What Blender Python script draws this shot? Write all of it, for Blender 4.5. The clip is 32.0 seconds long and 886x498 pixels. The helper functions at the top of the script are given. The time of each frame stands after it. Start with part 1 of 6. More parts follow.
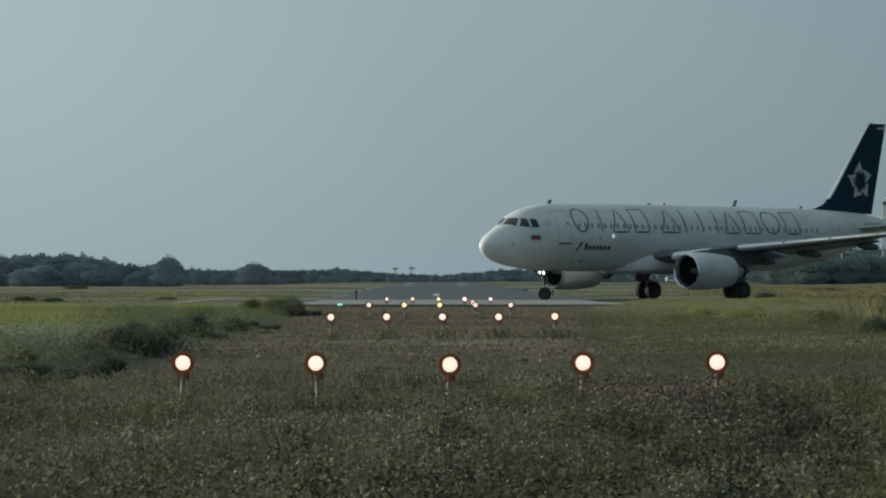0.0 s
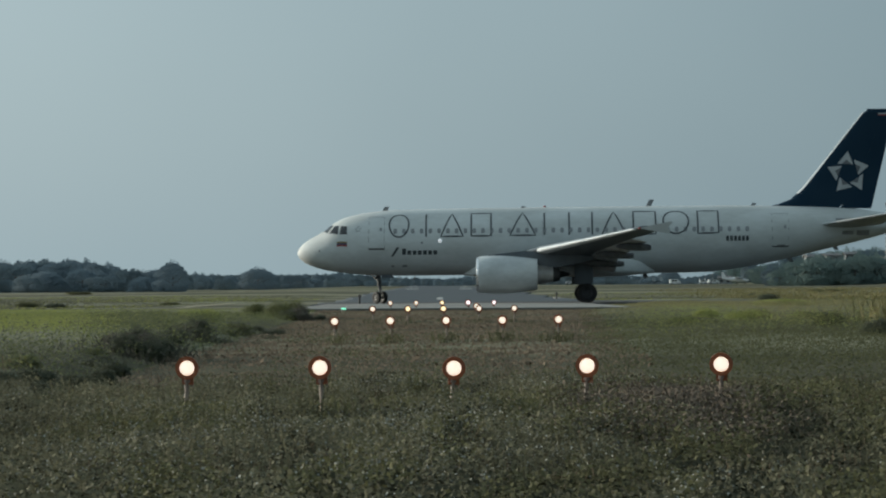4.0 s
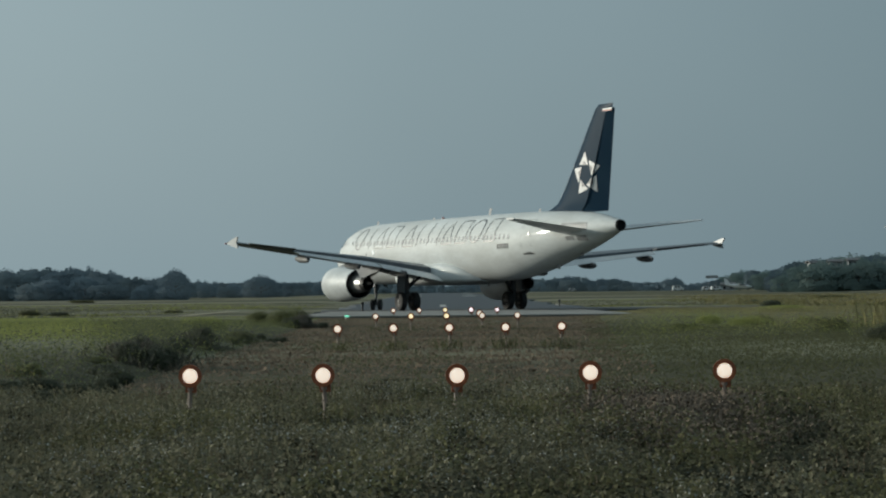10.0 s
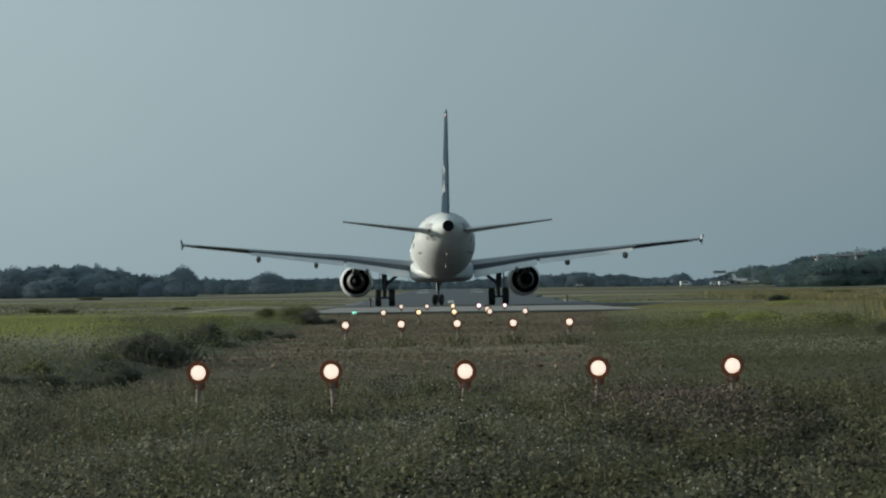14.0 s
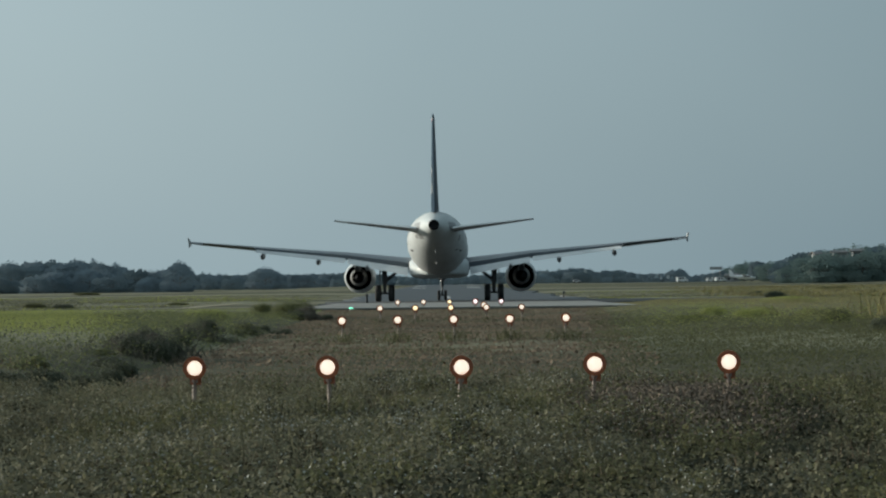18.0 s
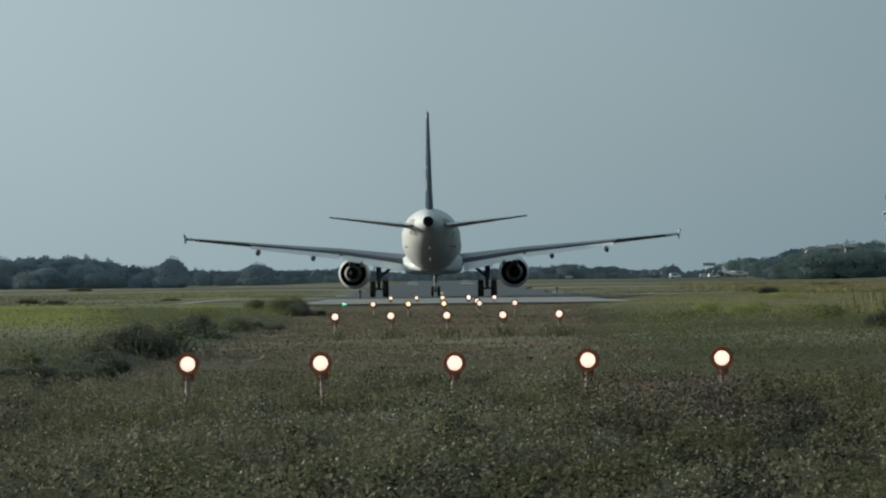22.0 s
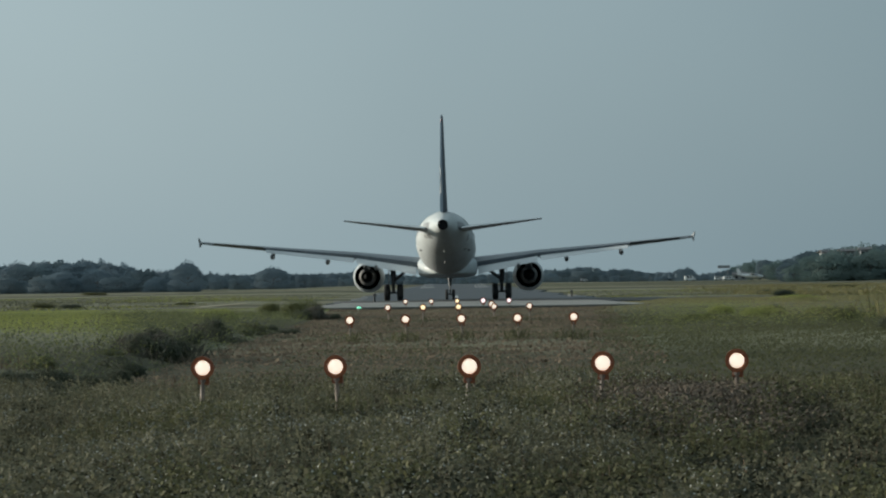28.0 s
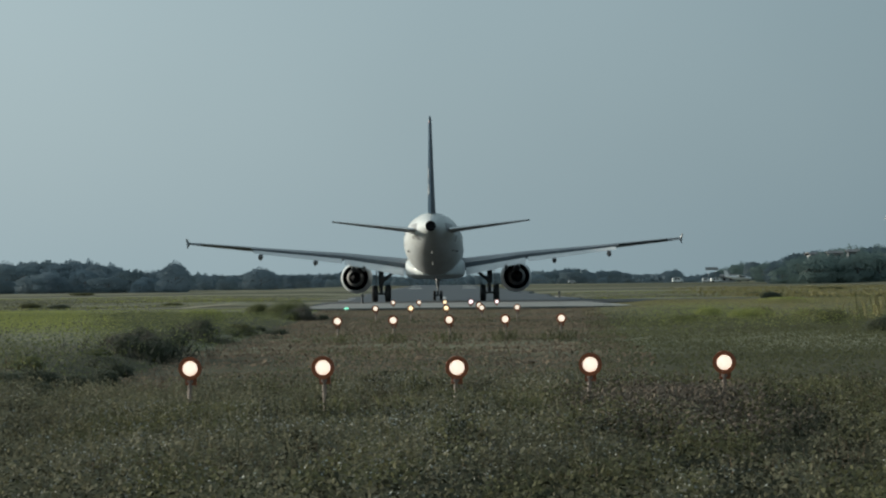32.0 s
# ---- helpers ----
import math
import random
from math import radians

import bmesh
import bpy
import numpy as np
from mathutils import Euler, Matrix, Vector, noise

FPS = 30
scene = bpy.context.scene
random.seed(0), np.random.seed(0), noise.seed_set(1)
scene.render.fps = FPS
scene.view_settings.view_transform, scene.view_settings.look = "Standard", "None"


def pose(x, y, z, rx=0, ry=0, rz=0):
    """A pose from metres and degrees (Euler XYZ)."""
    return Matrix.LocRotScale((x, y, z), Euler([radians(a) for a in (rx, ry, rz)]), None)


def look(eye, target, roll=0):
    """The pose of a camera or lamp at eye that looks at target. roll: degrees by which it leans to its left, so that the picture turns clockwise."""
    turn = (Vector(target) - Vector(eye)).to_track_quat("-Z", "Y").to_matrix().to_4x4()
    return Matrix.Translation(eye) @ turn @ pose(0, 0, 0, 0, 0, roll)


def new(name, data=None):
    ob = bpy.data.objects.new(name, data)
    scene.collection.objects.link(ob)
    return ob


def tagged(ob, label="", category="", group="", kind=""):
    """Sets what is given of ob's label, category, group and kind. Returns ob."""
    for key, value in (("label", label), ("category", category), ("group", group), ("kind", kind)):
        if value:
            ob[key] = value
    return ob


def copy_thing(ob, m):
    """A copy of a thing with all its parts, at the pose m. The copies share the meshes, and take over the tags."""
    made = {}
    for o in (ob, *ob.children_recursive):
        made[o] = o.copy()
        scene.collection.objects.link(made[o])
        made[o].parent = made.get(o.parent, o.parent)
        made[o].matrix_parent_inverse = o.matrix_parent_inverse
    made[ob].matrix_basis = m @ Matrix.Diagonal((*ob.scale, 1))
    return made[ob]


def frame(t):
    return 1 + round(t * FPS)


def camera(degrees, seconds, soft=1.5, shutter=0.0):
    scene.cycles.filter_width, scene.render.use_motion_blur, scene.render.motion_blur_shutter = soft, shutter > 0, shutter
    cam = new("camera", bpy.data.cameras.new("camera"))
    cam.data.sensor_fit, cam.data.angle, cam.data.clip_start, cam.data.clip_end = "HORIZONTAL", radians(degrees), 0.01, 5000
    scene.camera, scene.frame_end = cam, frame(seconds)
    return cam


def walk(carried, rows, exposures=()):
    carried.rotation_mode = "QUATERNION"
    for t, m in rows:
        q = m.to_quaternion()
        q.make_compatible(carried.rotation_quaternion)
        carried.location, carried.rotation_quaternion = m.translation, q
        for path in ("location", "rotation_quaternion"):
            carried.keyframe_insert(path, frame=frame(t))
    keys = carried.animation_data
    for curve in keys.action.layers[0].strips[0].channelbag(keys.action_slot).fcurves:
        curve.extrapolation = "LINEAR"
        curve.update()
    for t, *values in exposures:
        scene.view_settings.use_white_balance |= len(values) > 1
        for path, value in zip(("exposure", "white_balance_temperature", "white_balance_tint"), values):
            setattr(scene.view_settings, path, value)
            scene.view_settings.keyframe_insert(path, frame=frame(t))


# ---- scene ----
# The eye stands still in the grass; it sways in yaw, pitch and roll (degrees).
cam = camera(19.73, 32.0, soft=2.15)
EYE = (0.0, 0.0, 0.767)
SWAY = (
    (0, 1.520, 0.861, 0.022), (0.5, 1.684, 0.898, 0.099), (1, 1.601, 0.882, 0.146), (1.5, 1.670, 0.845, 0.245),
    (2, 1.593, 0.816, 0.337), (2.5, 1.617, 0.761, 0.292), (4.5, 1.585, 1.021, 0.396), (5, 1.547, 1.085, 0.388),
    (5.5, 1.541, 1.173, 0.509), (6, 1.570, 1.224, 0.545), (6.5, 1.448, 1.218, 0.506), (7, 1.501, 1.136, 0.551),
    (7.5, 1.501, 1.106, 0.509), (8, 1.533, 1.196, 0.684), (8.5, 1.541, 1.180, 0.509), (9, 1.594, 1.154, 0.674),
    (9.5, 1.594, 1.080, 0.632), (10, 1.656, 1.106, 0.551), (10.5, 1.675, 1.139, 0.562), (11, 1.651, 1.133, 0.668),
    (11.5, 1.670, 1.157, 0.659), (12, 1.600, 0.982, 0.533), (12.5, 1.695, 1.030, 0.538), (13, 1.702, 1.022, 0.668),
    (13.5, 1.713, 0.980, 0.661), (14, 1.827, 1.017, 0.732), (14.5, 1.809, 0.841, 0.623), (16.5, 1.729, 0.867, 0.673),
    (17, 1.658, 0.812, 0.565), (17.5, 1.734, 0.809, 0.563), (18, 1.752, 0.921, 0.645), (18.5, 1.788, 0.981, 0.663),
    (19, 1.862, 1.005, 0.680), (19.5, 1.809, 0.922, 0.614), (20, 1.831, 0.800, 0.596), (20.5, 1.753, 0.805, 0.662),
    (21, 1.720, 0.825, 0.718), (21.5, 1.638, 0.882, 0.609), (22, 1.599, 0.829, 0.624), (22.5, 1.646, 0.724, 0.463),
    (23, 1.575, 0.824, 0.710), (23.5, 1.708, 0.854, 0.807), (24, 1.727, 0.819, 0.780), (24.5, 1.770, 0.806, 0.662),
    (25, 1.864, 0.767, 0.630), (25.5, 1.859, 0.859, 0.811), (27.5, 1.901, 0.783, 0.812), (28, 1.924, 0.906, 0.765),
    (28.5, 1.916, 0.986, 0.788), (29, 1.849, 0.989, 0.731), (29.5, 1.807, 0.905, 0.663), (30, 1.722, 0.732, 0.570),
    (30.5, 1.810, 0.798, 0.614), (31, 1.711, 0.887, 0.691), (31.5, 1.751, 0.980, 0.662), (32, 1.651, 0.929, 0.623))
# the picture darkens a little and turns cooler while the white hull fills the meter
EXPOSURE = ((0, -0.03, 6500, 10), (2, 0.0, 6500, 10), (4.5, 0.06, 6500, 10), (5, 0.08, 6500, 10), (6, -0.08, 6450, 9.3), (7, -0.12, 6420, 8.9), (8, -0.22, 6400, 8.6), (9, -0.3, 6380, 8.4), (10, -0.32, 6380, 8.4),
            (11, -0.23, 6380, 8.4), (12, -0.22, 6370, 8.3), (13, -0.14, 6400, 8.7), (14, -0.08, 6450, 9.3), (17, 0.01, 6470, 9.6), (20, 0.02, 6500, 10), (23, 0.05, 6500, 10), (25, -0.03, 6500, 10), (28, -0.04, 6500, 10), (29, -0.05, 6500, 10), (30, 0.0, 6500, 10), (32, 0.03, 6500, 10))
walk(cam, [(t, pose(*EYE, 90 + p, 0, y) @ pose(0, 0, 0, 0, 0, -r)) for t, y, p, r in SWAY], EXPOSURE)

# ---- light: hazy afternoon, the sun low on the left ----
SUN_AZ, SUN_EL = 69.0, 11.5    # degrees from +y towards -x, and above the horizon
SUN_DIR = Vector((-math.sin(radians(SUN_AZ)) * math.cos(radians(SUN_EL)), math.cos(radians(SUN_AZ)) * math.cos(radians(SUN_EL)), math.sin(radians(SUN_EL))))
sun = new("sun", bpy.data.lights.new("sun", "SUN"))
sun.data.energy, sun.data.angle, sun.data.color = 4.4, radians(2.5), (1.0, 0.955, 0.82)
sun.matrix_world = look(SUN_DIR * 100, (0, 0, 0))
world = bpy.data.worlds.new("hazy_sky")
scene.world = world
world.use_nodes = True
wn, wl = world.node_tree.nodes, world.node_tree.links
sky = wn.new("ShaderNodeTexSky")
sky.sky_type, sky.sun_disc = "NISHITA", False
sky.sun_elevation, sky.sun_rotation = radians(SUN_EL), radians(-SUN_AZ)
sky.air_density, sky.dust_density, sky.ozone_density = 1.0, 4.0, 1.0
# haze: a grey veil, lighter towards the sun's side of the sky, with faint cloud
co = wn.new("ShaderNodeTexCoord")
dot = wn.new("ShaderNodeVectorMath"); dot.operation = "DOT_PRODUCT"
dot.inputs[1].default_value = (-0.9, 0.15, 0.5)
wl.new(co.outputs["Generated"], dot.inputs[0])
ramp = wn.new("ShaderNodeMapRange")
ramp.inputs["From Min"].default_value, ramp.inputs["From Max"].default_value = -0.055, 0.77
ramp.inputs["To Max"].default_value = 1.6
wl.new(dot.outputs["Value"], ramp.inputs["Value"])
cloud = wn.new("ShaderNodeTexNoise")
cloud.inputs["Scale"].default_value, cloud.inputs["Detail"].default_value = 3.5, 3.0
wl.new(co.outputs["Generated"], cloud.inputs["Vector"])
addc = wn.new("ShaderNodeMath"); addc.operation = "MULTIPLY_ADD"
addc.inputs[1].default_value, addc.inputs[2].default_value = 0.35, -0.17
wl.new(cloud.outputs["Fac"], addc.inputs[0])
addv = wn.new("ShaderNodeMath"); addv.operation = "ADD"
wl.new(ramp.outputs["Result"], addv.inputs[0]); wl.new(addc.outputs["Value"], addv.inputs[1])
veil = wn.new("ShaderNodeMix"); veil.data_type = "RGBA"; veil.clamp_factor = False
veil.inputs["A"].default_value, veil.inputs["B"].default_value = (1.95, 2.85, 3.3, 1), (4.3, 5.6, 6.05, 1)
wl.new(addv.outputs["Value"], veil.inputs["Factor"])
mixs = wn.new("ShaderNodeMix"); mixs.data_type = "RGBA"
mixs.inputs["Factor"].default_value = 0.85
wl.new(sky.outputs["Color"], mixs.inputs["A"]); wl.new(veil.outputs["Result"], mixs.inputs["B"])
wl.new(mixs.outputs["Result"], wn["Background"].inputs["Color"])
wn["Background"].inputs["Strength"].default_value = 0.1

# ---- materials ----
def mat(name, base, rough=0.6, metal=0.0, second=None, scale=2.0, fine=30.0, bump=0.0, fine_amount=0.15, stretch=(1, 1, 1), spec=0.5, coat=0.0, rand=0.0, island=0.0, rough_var=0.1):
    """A surface with two scales of variation: patches from base to second, and a fine grain."""
    m = bpy.data.materials.new(name)
    m.use_nodes = True
    n, l = m.node_tree.nodes, m.node_tree.links
    bs = n["Principled BSDF"]
    bs.inputs["Roughness"].default_value, bs.inputs["Metallic"].default_value = rough, metal
    bs.inputs["Specular IOR Level"].default_value = spec
    bs.inputs["Coat Weight"].default_value = coat
    bs.inputs["Coat Roughness"].default_value = 0.08
    tc = n.new("ShaderNodeTexCoord")
    mp = n.new("ShaderNodeMapping")
    mp.inputs["Scale"].default_value = stretch
    l.new(tc.outputs["Object"], mp.inputs["Vector"])
    big, small = n.new("ShaderNodeTexNoise"), n.new("ShaderNodeTexNoise")
    big.inputs["Scale"].default_value, big.inputs["Detail"].default_value = scale, 5
    small.inputs["Scale"].default_value, small.inputs["Detail"].default_value = fine, 3
    l.new(mp.outputs["Vector"], big.inputs["Vector"]); l.new(mp.outputs["Vector"], small.inputs["Vector"])
    mr = n.new("ShaderNodeMapRange")
    mr.inputs["From Min"].default_value, mr.inputs["From Max"].default_value = 0.35, 0.65
    l.new(big.outputs["Fac"], mr.inputs["Value"])
    mx = n.new("ShaderNodeMix"); mx.data_type = "RGBA"
    second = second or tuple(c * 0.85 for c in base)
    mx.inputs["A"].default_value, mx.inputs["B"].default_value = (*base, 1), (*second, 1)
    l.new(mr.outputs["Result"], mx.inputs["Factor"])
    hv = n.new("ShaderNodeHueSaturation")
    l.new(mx.outputs["Result"], hv.inputs["Color"])
    val = n.new("ShaderNodeMath"); val.operation = "MULTIPLY_ADD"
    val.inputs[1].default_value, val.inputs[2].default_value = 2 * fine_amount, 1 - fine_amount
    l.new(small.outputs["Fac"], val.inputs[0])
    last = val
    for amount, node, sock in ((rand, "ShaderNodeObjectInfo", "Random"), (island, "ShaderNodeNewGeometry", "Random Per Island")):
        if amount:
            src = n.new(node)
            ma = n.new("ShaderNodeMath"); ma.operation = "MULTIPLY_ADD"
            ma.inputs[1].default_value, ma.inputs[2].default_value = 2 * amount, 1 - amount
            l.new(src.outputs[sock], ma.inputs[0])
            mu = n.new("ShaderNodeMath"); mu.operation = "MULTIPLY"
            l.new(last.outputs[0], mu.inputs[0]); l.new(ma.outputs[0], mu.inputs[1])
            last = mu
    l.new(last.outputs[0], hv.inputs["Value"])
    l.new(hv.outputs["Color"], bs.inputs["Base Color"])
    rv = n.new("ShaderNodeMath"); rv.operation = "MULTIPLY_ADD"; rv.use_clamp = True
    rv.inputs[1].default_value, rv.inputs[2].default_value = 2 * rough_var, rough - rough_var
    l.new(big.outputs["Fac"], rv.inputs[0]); l.new(rv.outputs[0], bs.inputs["Roughness"])
    if bump:
        bp = n.new("ShaderNodeBump")
        bp.inputs["Strength"].default_value, bp.inputs["Distance"].default_value = bump, 0.02
        l.new(small.outputs["Fac"], bp.inputs["Height"]); l.new(bp.outputs["Normal"], bs.inputs["Normal"])
    return m


def thin_leaf(m, share=0.9):
    """Thin leaves let light through as well as throwing it back."""
    n, l = m.node_tree.nodes, m.node_tree.links
    hv = [k for k in n if k.type == "HUE_SAT"][0]
    tr, ad = n.new("ShaderNodeBsdfTranslucent"), n.new("ShaderNodeAddShader")
    dim = n.new("ShaderNodeMix"); dim.data_type = "RGBA"
    dim.inputs["Factor"].default_value = share
    dim.inputs["A"].default_value = (0, 0, 0, 1)
    l.new(hv.outputs["Color"], dim.inputs["B"]); l.new(dim.outputs["Result"], tr.inputs["Color"])
    l.new(n["Principled BSDF"].outputs[0], ad.inputs[0]); l.new(tr.outputs[0], ad.inputs[1])
    l.new(ad.outputs[0], n["Material Output"].inputs["Surface"])
    return m


def glow(name, color, strength, second=None):
    """A lit glass; its ribs give patches of a second tint."""
    m = bpy.data.materials.new(name)
    m.use_nodes = True
    n, l = m.node_tree.nodes, m.node_tree.links
    bs = n["Principled BSDF"]
    if second:
        tc, nz, mr, mx = n.new("ShaderNodeTexCoord"), n.new("ShaderNodeTexNoise"), n.new("ShaderNodeMapRange"), n.new("ShaderNodeMix")
        nz.inputs["Scale"].default_value, nz.inputs["Detail"].default_value = 28.0, 2.0
        mr.inputs["From Min"].default_value, mr.inputs["From Max"].default_value = 0.5, 0.75
        mx.data_type = "RGBA"
        mx.inputs["A"].default_value, mx.inputs["B"].default_value = (*color, 1), (*second, 1)
        l.new(tc.outputs["Object"], nz.inputs["Vector"]); l.new(nz.outputs["Fac"], mr.inputs["Value"])
        l.new(mr.outputs["Result"], mx.inputs["Factor"]); l.new(mx.outputs["Result"], bs.inputs["Emission Color"])
    bs.inputs["Base Color"].default_value = (*color, 1)
    bs.inputs["Emission Color"].default_value = (*color, 1)
    bs.inputs["Emission Strength"].default_value = strength
    return m


# aircraft
WHITE = mat("white_paint", (0.565, 0.595, 0.595), 0.6, second=(0.46, 0.482, 0.474), scale=0.7, fine=5, fine_amount=0.12, coat=0.1, spec=0.25, stretch=(1, 0.4, 1))
NAVY = mat("navy_paint", (0.012, 0.03, 0.052), 0.38, second=(0.016, 0.036, 0.058), scale=0.5, fine=8, fine_amount=0.05, coat=0.0, spec=0.02, rough_var=0.04)
GREYP = mat("grey_wing_paint", (0.12, 0.138, 0.155), 0.42, second=(0.095, 0.11, 0.124), scale=0.6, fine=6, fine_amount=0.06, stretch=(0.5, 2, 1), spec=0.2)
FLAPM = mat("light_grey_flap_paint", (0.54, 0.555, 0.56), 0.42, second=(0.45, 0.465, 0.47), scale=0.8, fine=9, fine_amount=0.06)
SLATM = mat("pale_slat_paint", (0.72, 0.74, 0.75), 0.3, second=(0.62, 0.64, 0.65), scale=0.8, fine=9, fine_amount=0.05, coat=0.3)
METAL = mat("bare_metal", (0.66, 0.67, 0.68), 0.28, 0.95, second=(0.55, 0.56, 0.58), scale=1.5, fine=25, fine_amount=0.04)
NOZZLE = mat("dark_nozzle_metal", (0.05, 0.05, 0.05), 0.6, 0.5, second=(0.03, 0.03, 0.03), scale=2, fine=20)
NACELLE = mat("stained_cowl_paint", (0.56, 0.595, 0.6), 0.55, second=(0.4, 0.425, 0.43), scale=0.9, fine=6, fine_amount=0.14, coat=0.1, spec=0.25, stretch=(1, 0.5, 1))
HOTMETAL = mat("heat_stained_metal", (0.46, 0.46, 0.45), 0.38, 0.45, second=(0.3, 0.3, 0.29), scale=2, fine=20, fine_amount=0.1)
# near-black: shade deep inside ducts and exhausts is put into this colour
DARKMET = mat("dark_metal_and_cavity_shade", (0.012, 0.0125, 0.014), 0.85, 0.0, spec=0.15, scale=3, fine=20)
RUBBER = mat("tyre_rubber", (0.018, 0.018, 0.019), 0.8, second=(0.03, 0.029, 0.028), scale=4, fine=40, bump=0.2)
STRUT = mat("gear_steel_paint", (0.09, 0.095, 0.1), 0.45, 0.2, second=(0.05, 0.053, 0.056), scale=3, fine=30)
RIMM = mat("wheel_rim_paint", (0.05, 0.052, 0.055), 0.45, 0.4, second=(0.05, 0.05, 0.05), scale=6, fine=40)
TINT = mat("dark_window_glass", (0.012, 0.014, 0.018), 0.08, second=(0.02, 0.023, 0.028), scale=2, fine=10, fine_amount=0.02)
CABIN = mat("cabin_window_glass", (0.17, 0.18, 0.19), 0.33, second=(0.26, 0.27, 0.28), scale=2, fine=10, fine_amount=0.05, spec=0.6, coat=0.4)
TITLE = mat("dark_title_paint", (0.025, 0.032, 0.04), 0.4, second=(0.04, 0.048, 0.055), scale=2, fine=15)
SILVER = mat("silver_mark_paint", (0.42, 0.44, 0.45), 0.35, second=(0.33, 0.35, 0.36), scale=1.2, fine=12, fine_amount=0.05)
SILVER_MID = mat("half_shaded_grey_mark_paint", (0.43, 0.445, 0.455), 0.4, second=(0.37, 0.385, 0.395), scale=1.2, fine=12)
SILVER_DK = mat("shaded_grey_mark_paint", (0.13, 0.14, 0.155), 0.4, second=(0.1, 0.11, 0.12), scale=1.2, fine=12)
RED = mat("red_paint", (0.28, 0.04, 0.035), 0.4, second=(0.22, 0.035, 0.03), scale=3, fine=20)
YELLOW = mat("yellow_paint", (0.2, 0.15, 0.04), 0.4, scale=3, fine=20)
BLUE = mat("blue_paint", (0.02, 0.03, 0.1), 0.4, scale=3, fine=20)
WEAR_AND_SHADE = mat("grey_tail_wear_and_shade", (0.27, 0.28, 0.285), 0.5, second=(0.17, 0.175, 0.175), scale=1.4, fine=9, fine_amount=0.15)
STAB = mat("pale_tailplane_paint", (0.42, 0.44, 0.45), 0.42, second=(0.35, 0.37, 0.38), scale=0.8, fine=9, fine_amount=0.06)
SEAM = mat("door_seam_grey", (0.2, 0.21, 0.22), 0.5, scale=3, fine=20)
LANDLIGHT = glow("taxi_light_glass", (1.0, 0.93, 0.8), 2.0)
INSPECT = glow("inspection_light_glass", (0.95, 0.97, 1.0), 0.35)
# airfield
# the asphalt's blue-grey lift stands for haze along the runway
ASPHALT = mat("hazy_worn_asphalt", (0.076, 0.088, 0.099), 0.85, second=(0.088, 0.099, 0.109), scale=0.05, fine=3.0, fine_amount=0.12, bump=0.3, stretch=(1, 0.25, 1), spec=0.08)
CONCRETE = mat("weathered_concrete", (0.28, 0.275, 0.255), 0.85, second=(0.2, 0.197, 0.185), scale=0.3, fine=6.0, fine_amount=0.12, bump=0.2, spec=0.15)
# dark concrete colour stands for the drop shadow along the slabs' edge
CONC_EDGE = mat("shade_dark_concrete_edge", (0.1, 0.098, 0.09), 0.9, second=(0.06, 0.06, 0.055), scale=1.0, fine=9.0)
RUBBER_SHADOW = mat("tyre_rubber_and_shadow", (0.014, 0.014, 0.014), 0.85, second=(0.024, 0.024, 0.023), scale=0.5, fine=5.0)
DIRT = mat("pale_tan_track_soil", (0.36, 0.32, 0.23), 0.95, second=(0.27, 0.235, 0.165), scale=0.3, fine=4.0, fine_amount=0.2, spec=0.1)
ROADPAINT = mat("worn_white_road_paint", (0.42, 0.42, 0.4), 0.75, second=(0.26, 0.26, 0.25), scale=0.8, fine=8)
# housing orange doubles as the painted halo of the lit lens
LAMPBODY = mat("halo_orange_lamp_housing", (0.36, 0.1, 0.035), 0.5, second=(0.25, 0.07, 0.028), scale=8, fine=60)
LAMPPOLE = mat("pale_lamp_stem", (0.34, 0.26, 0.21), 0.6, second=(0.22, 0.16, 0.13), scale=9, fine=60)
LENS = glow("lit_lamp_glass", (1.0, 0.85, 0.7), 0.95, (0.95, 0.62, 0.4))
LENS_AMBER = glow("lit_amber_lamp_glass", (1.0, 0.8, 0.48), 1.3)
LENS_PINK = glow("lit_pink_lamp_glass", (1.0, 0.82, 0.84), 1.5)
LENS_GREEN = glow("lit_green_lamp_glass", (0.25, 0.9, 0.6), 0.9)
BLACKP = mat("black_marker_plastic", (0.025, 0.025, 0.027), 0.5, scale=5, fine=30)
BARK = mat("grey_bark", (0.11, 0.09, 0.075), 0.9, second=(0.07, 0.06, 0.05), scale=2, fine=12, bump=0.4)
# distance haze is mixed into the blue-grey of these far leaves
LEAF_A = mat("hazy_dark_foliage", (0.086, 0.12, 0.143), 0.8, second=(0.095, 0.13, 0.152), scale=0.25, fine=2, rand=0.1, island=0.04, spec=0.2)
LEAF_B = mat("hazy_olive_foliage", (0.082, 0.112, 0.127), 0.8, second=(0.074, 0.103, 0.118), scale=0.3, fine=2, rand=0.12, island=0.05, spec=0.2)
LEAF_C = mat("hazy_hill_foliage", (0.1, 0.138, 0.128), 0.8, second=(0.086, 0.12, 0.114), scale=0.3, fine=2, rand=0.12, island=0.05, spec=0.2)
GRASS_DRY = mat("dry_brown_grass", (0.21, 0.15, 0.1), 0.85, second=(0.138, 0.1, 0.066), scale=0.3, fine=3, island=0.14, spec=0.2)
GRASS_WEED = mat("low_green_weeds", (0.064, 0.064, 0.033), 0.8, second=(0.037, 0.04, 0.021), scale=0.55, fine=5, island=0.2, spec=0.2)
WEED_LOW = mat("low_dark_weeds", (0.138, 0.13, 0.083), 0.8, second=(0.069, 0.066, 0.042), scale=1.3, fine=6, island=0.24, spec=0.1)
WEED_GREEN = mat("dark_green_weeds", (0.107, 0.104, 0.052), 0.8, second=(0.057, 0.056, 0.03), scale=1.5, fine=6, island=0.24, spec=0.1)
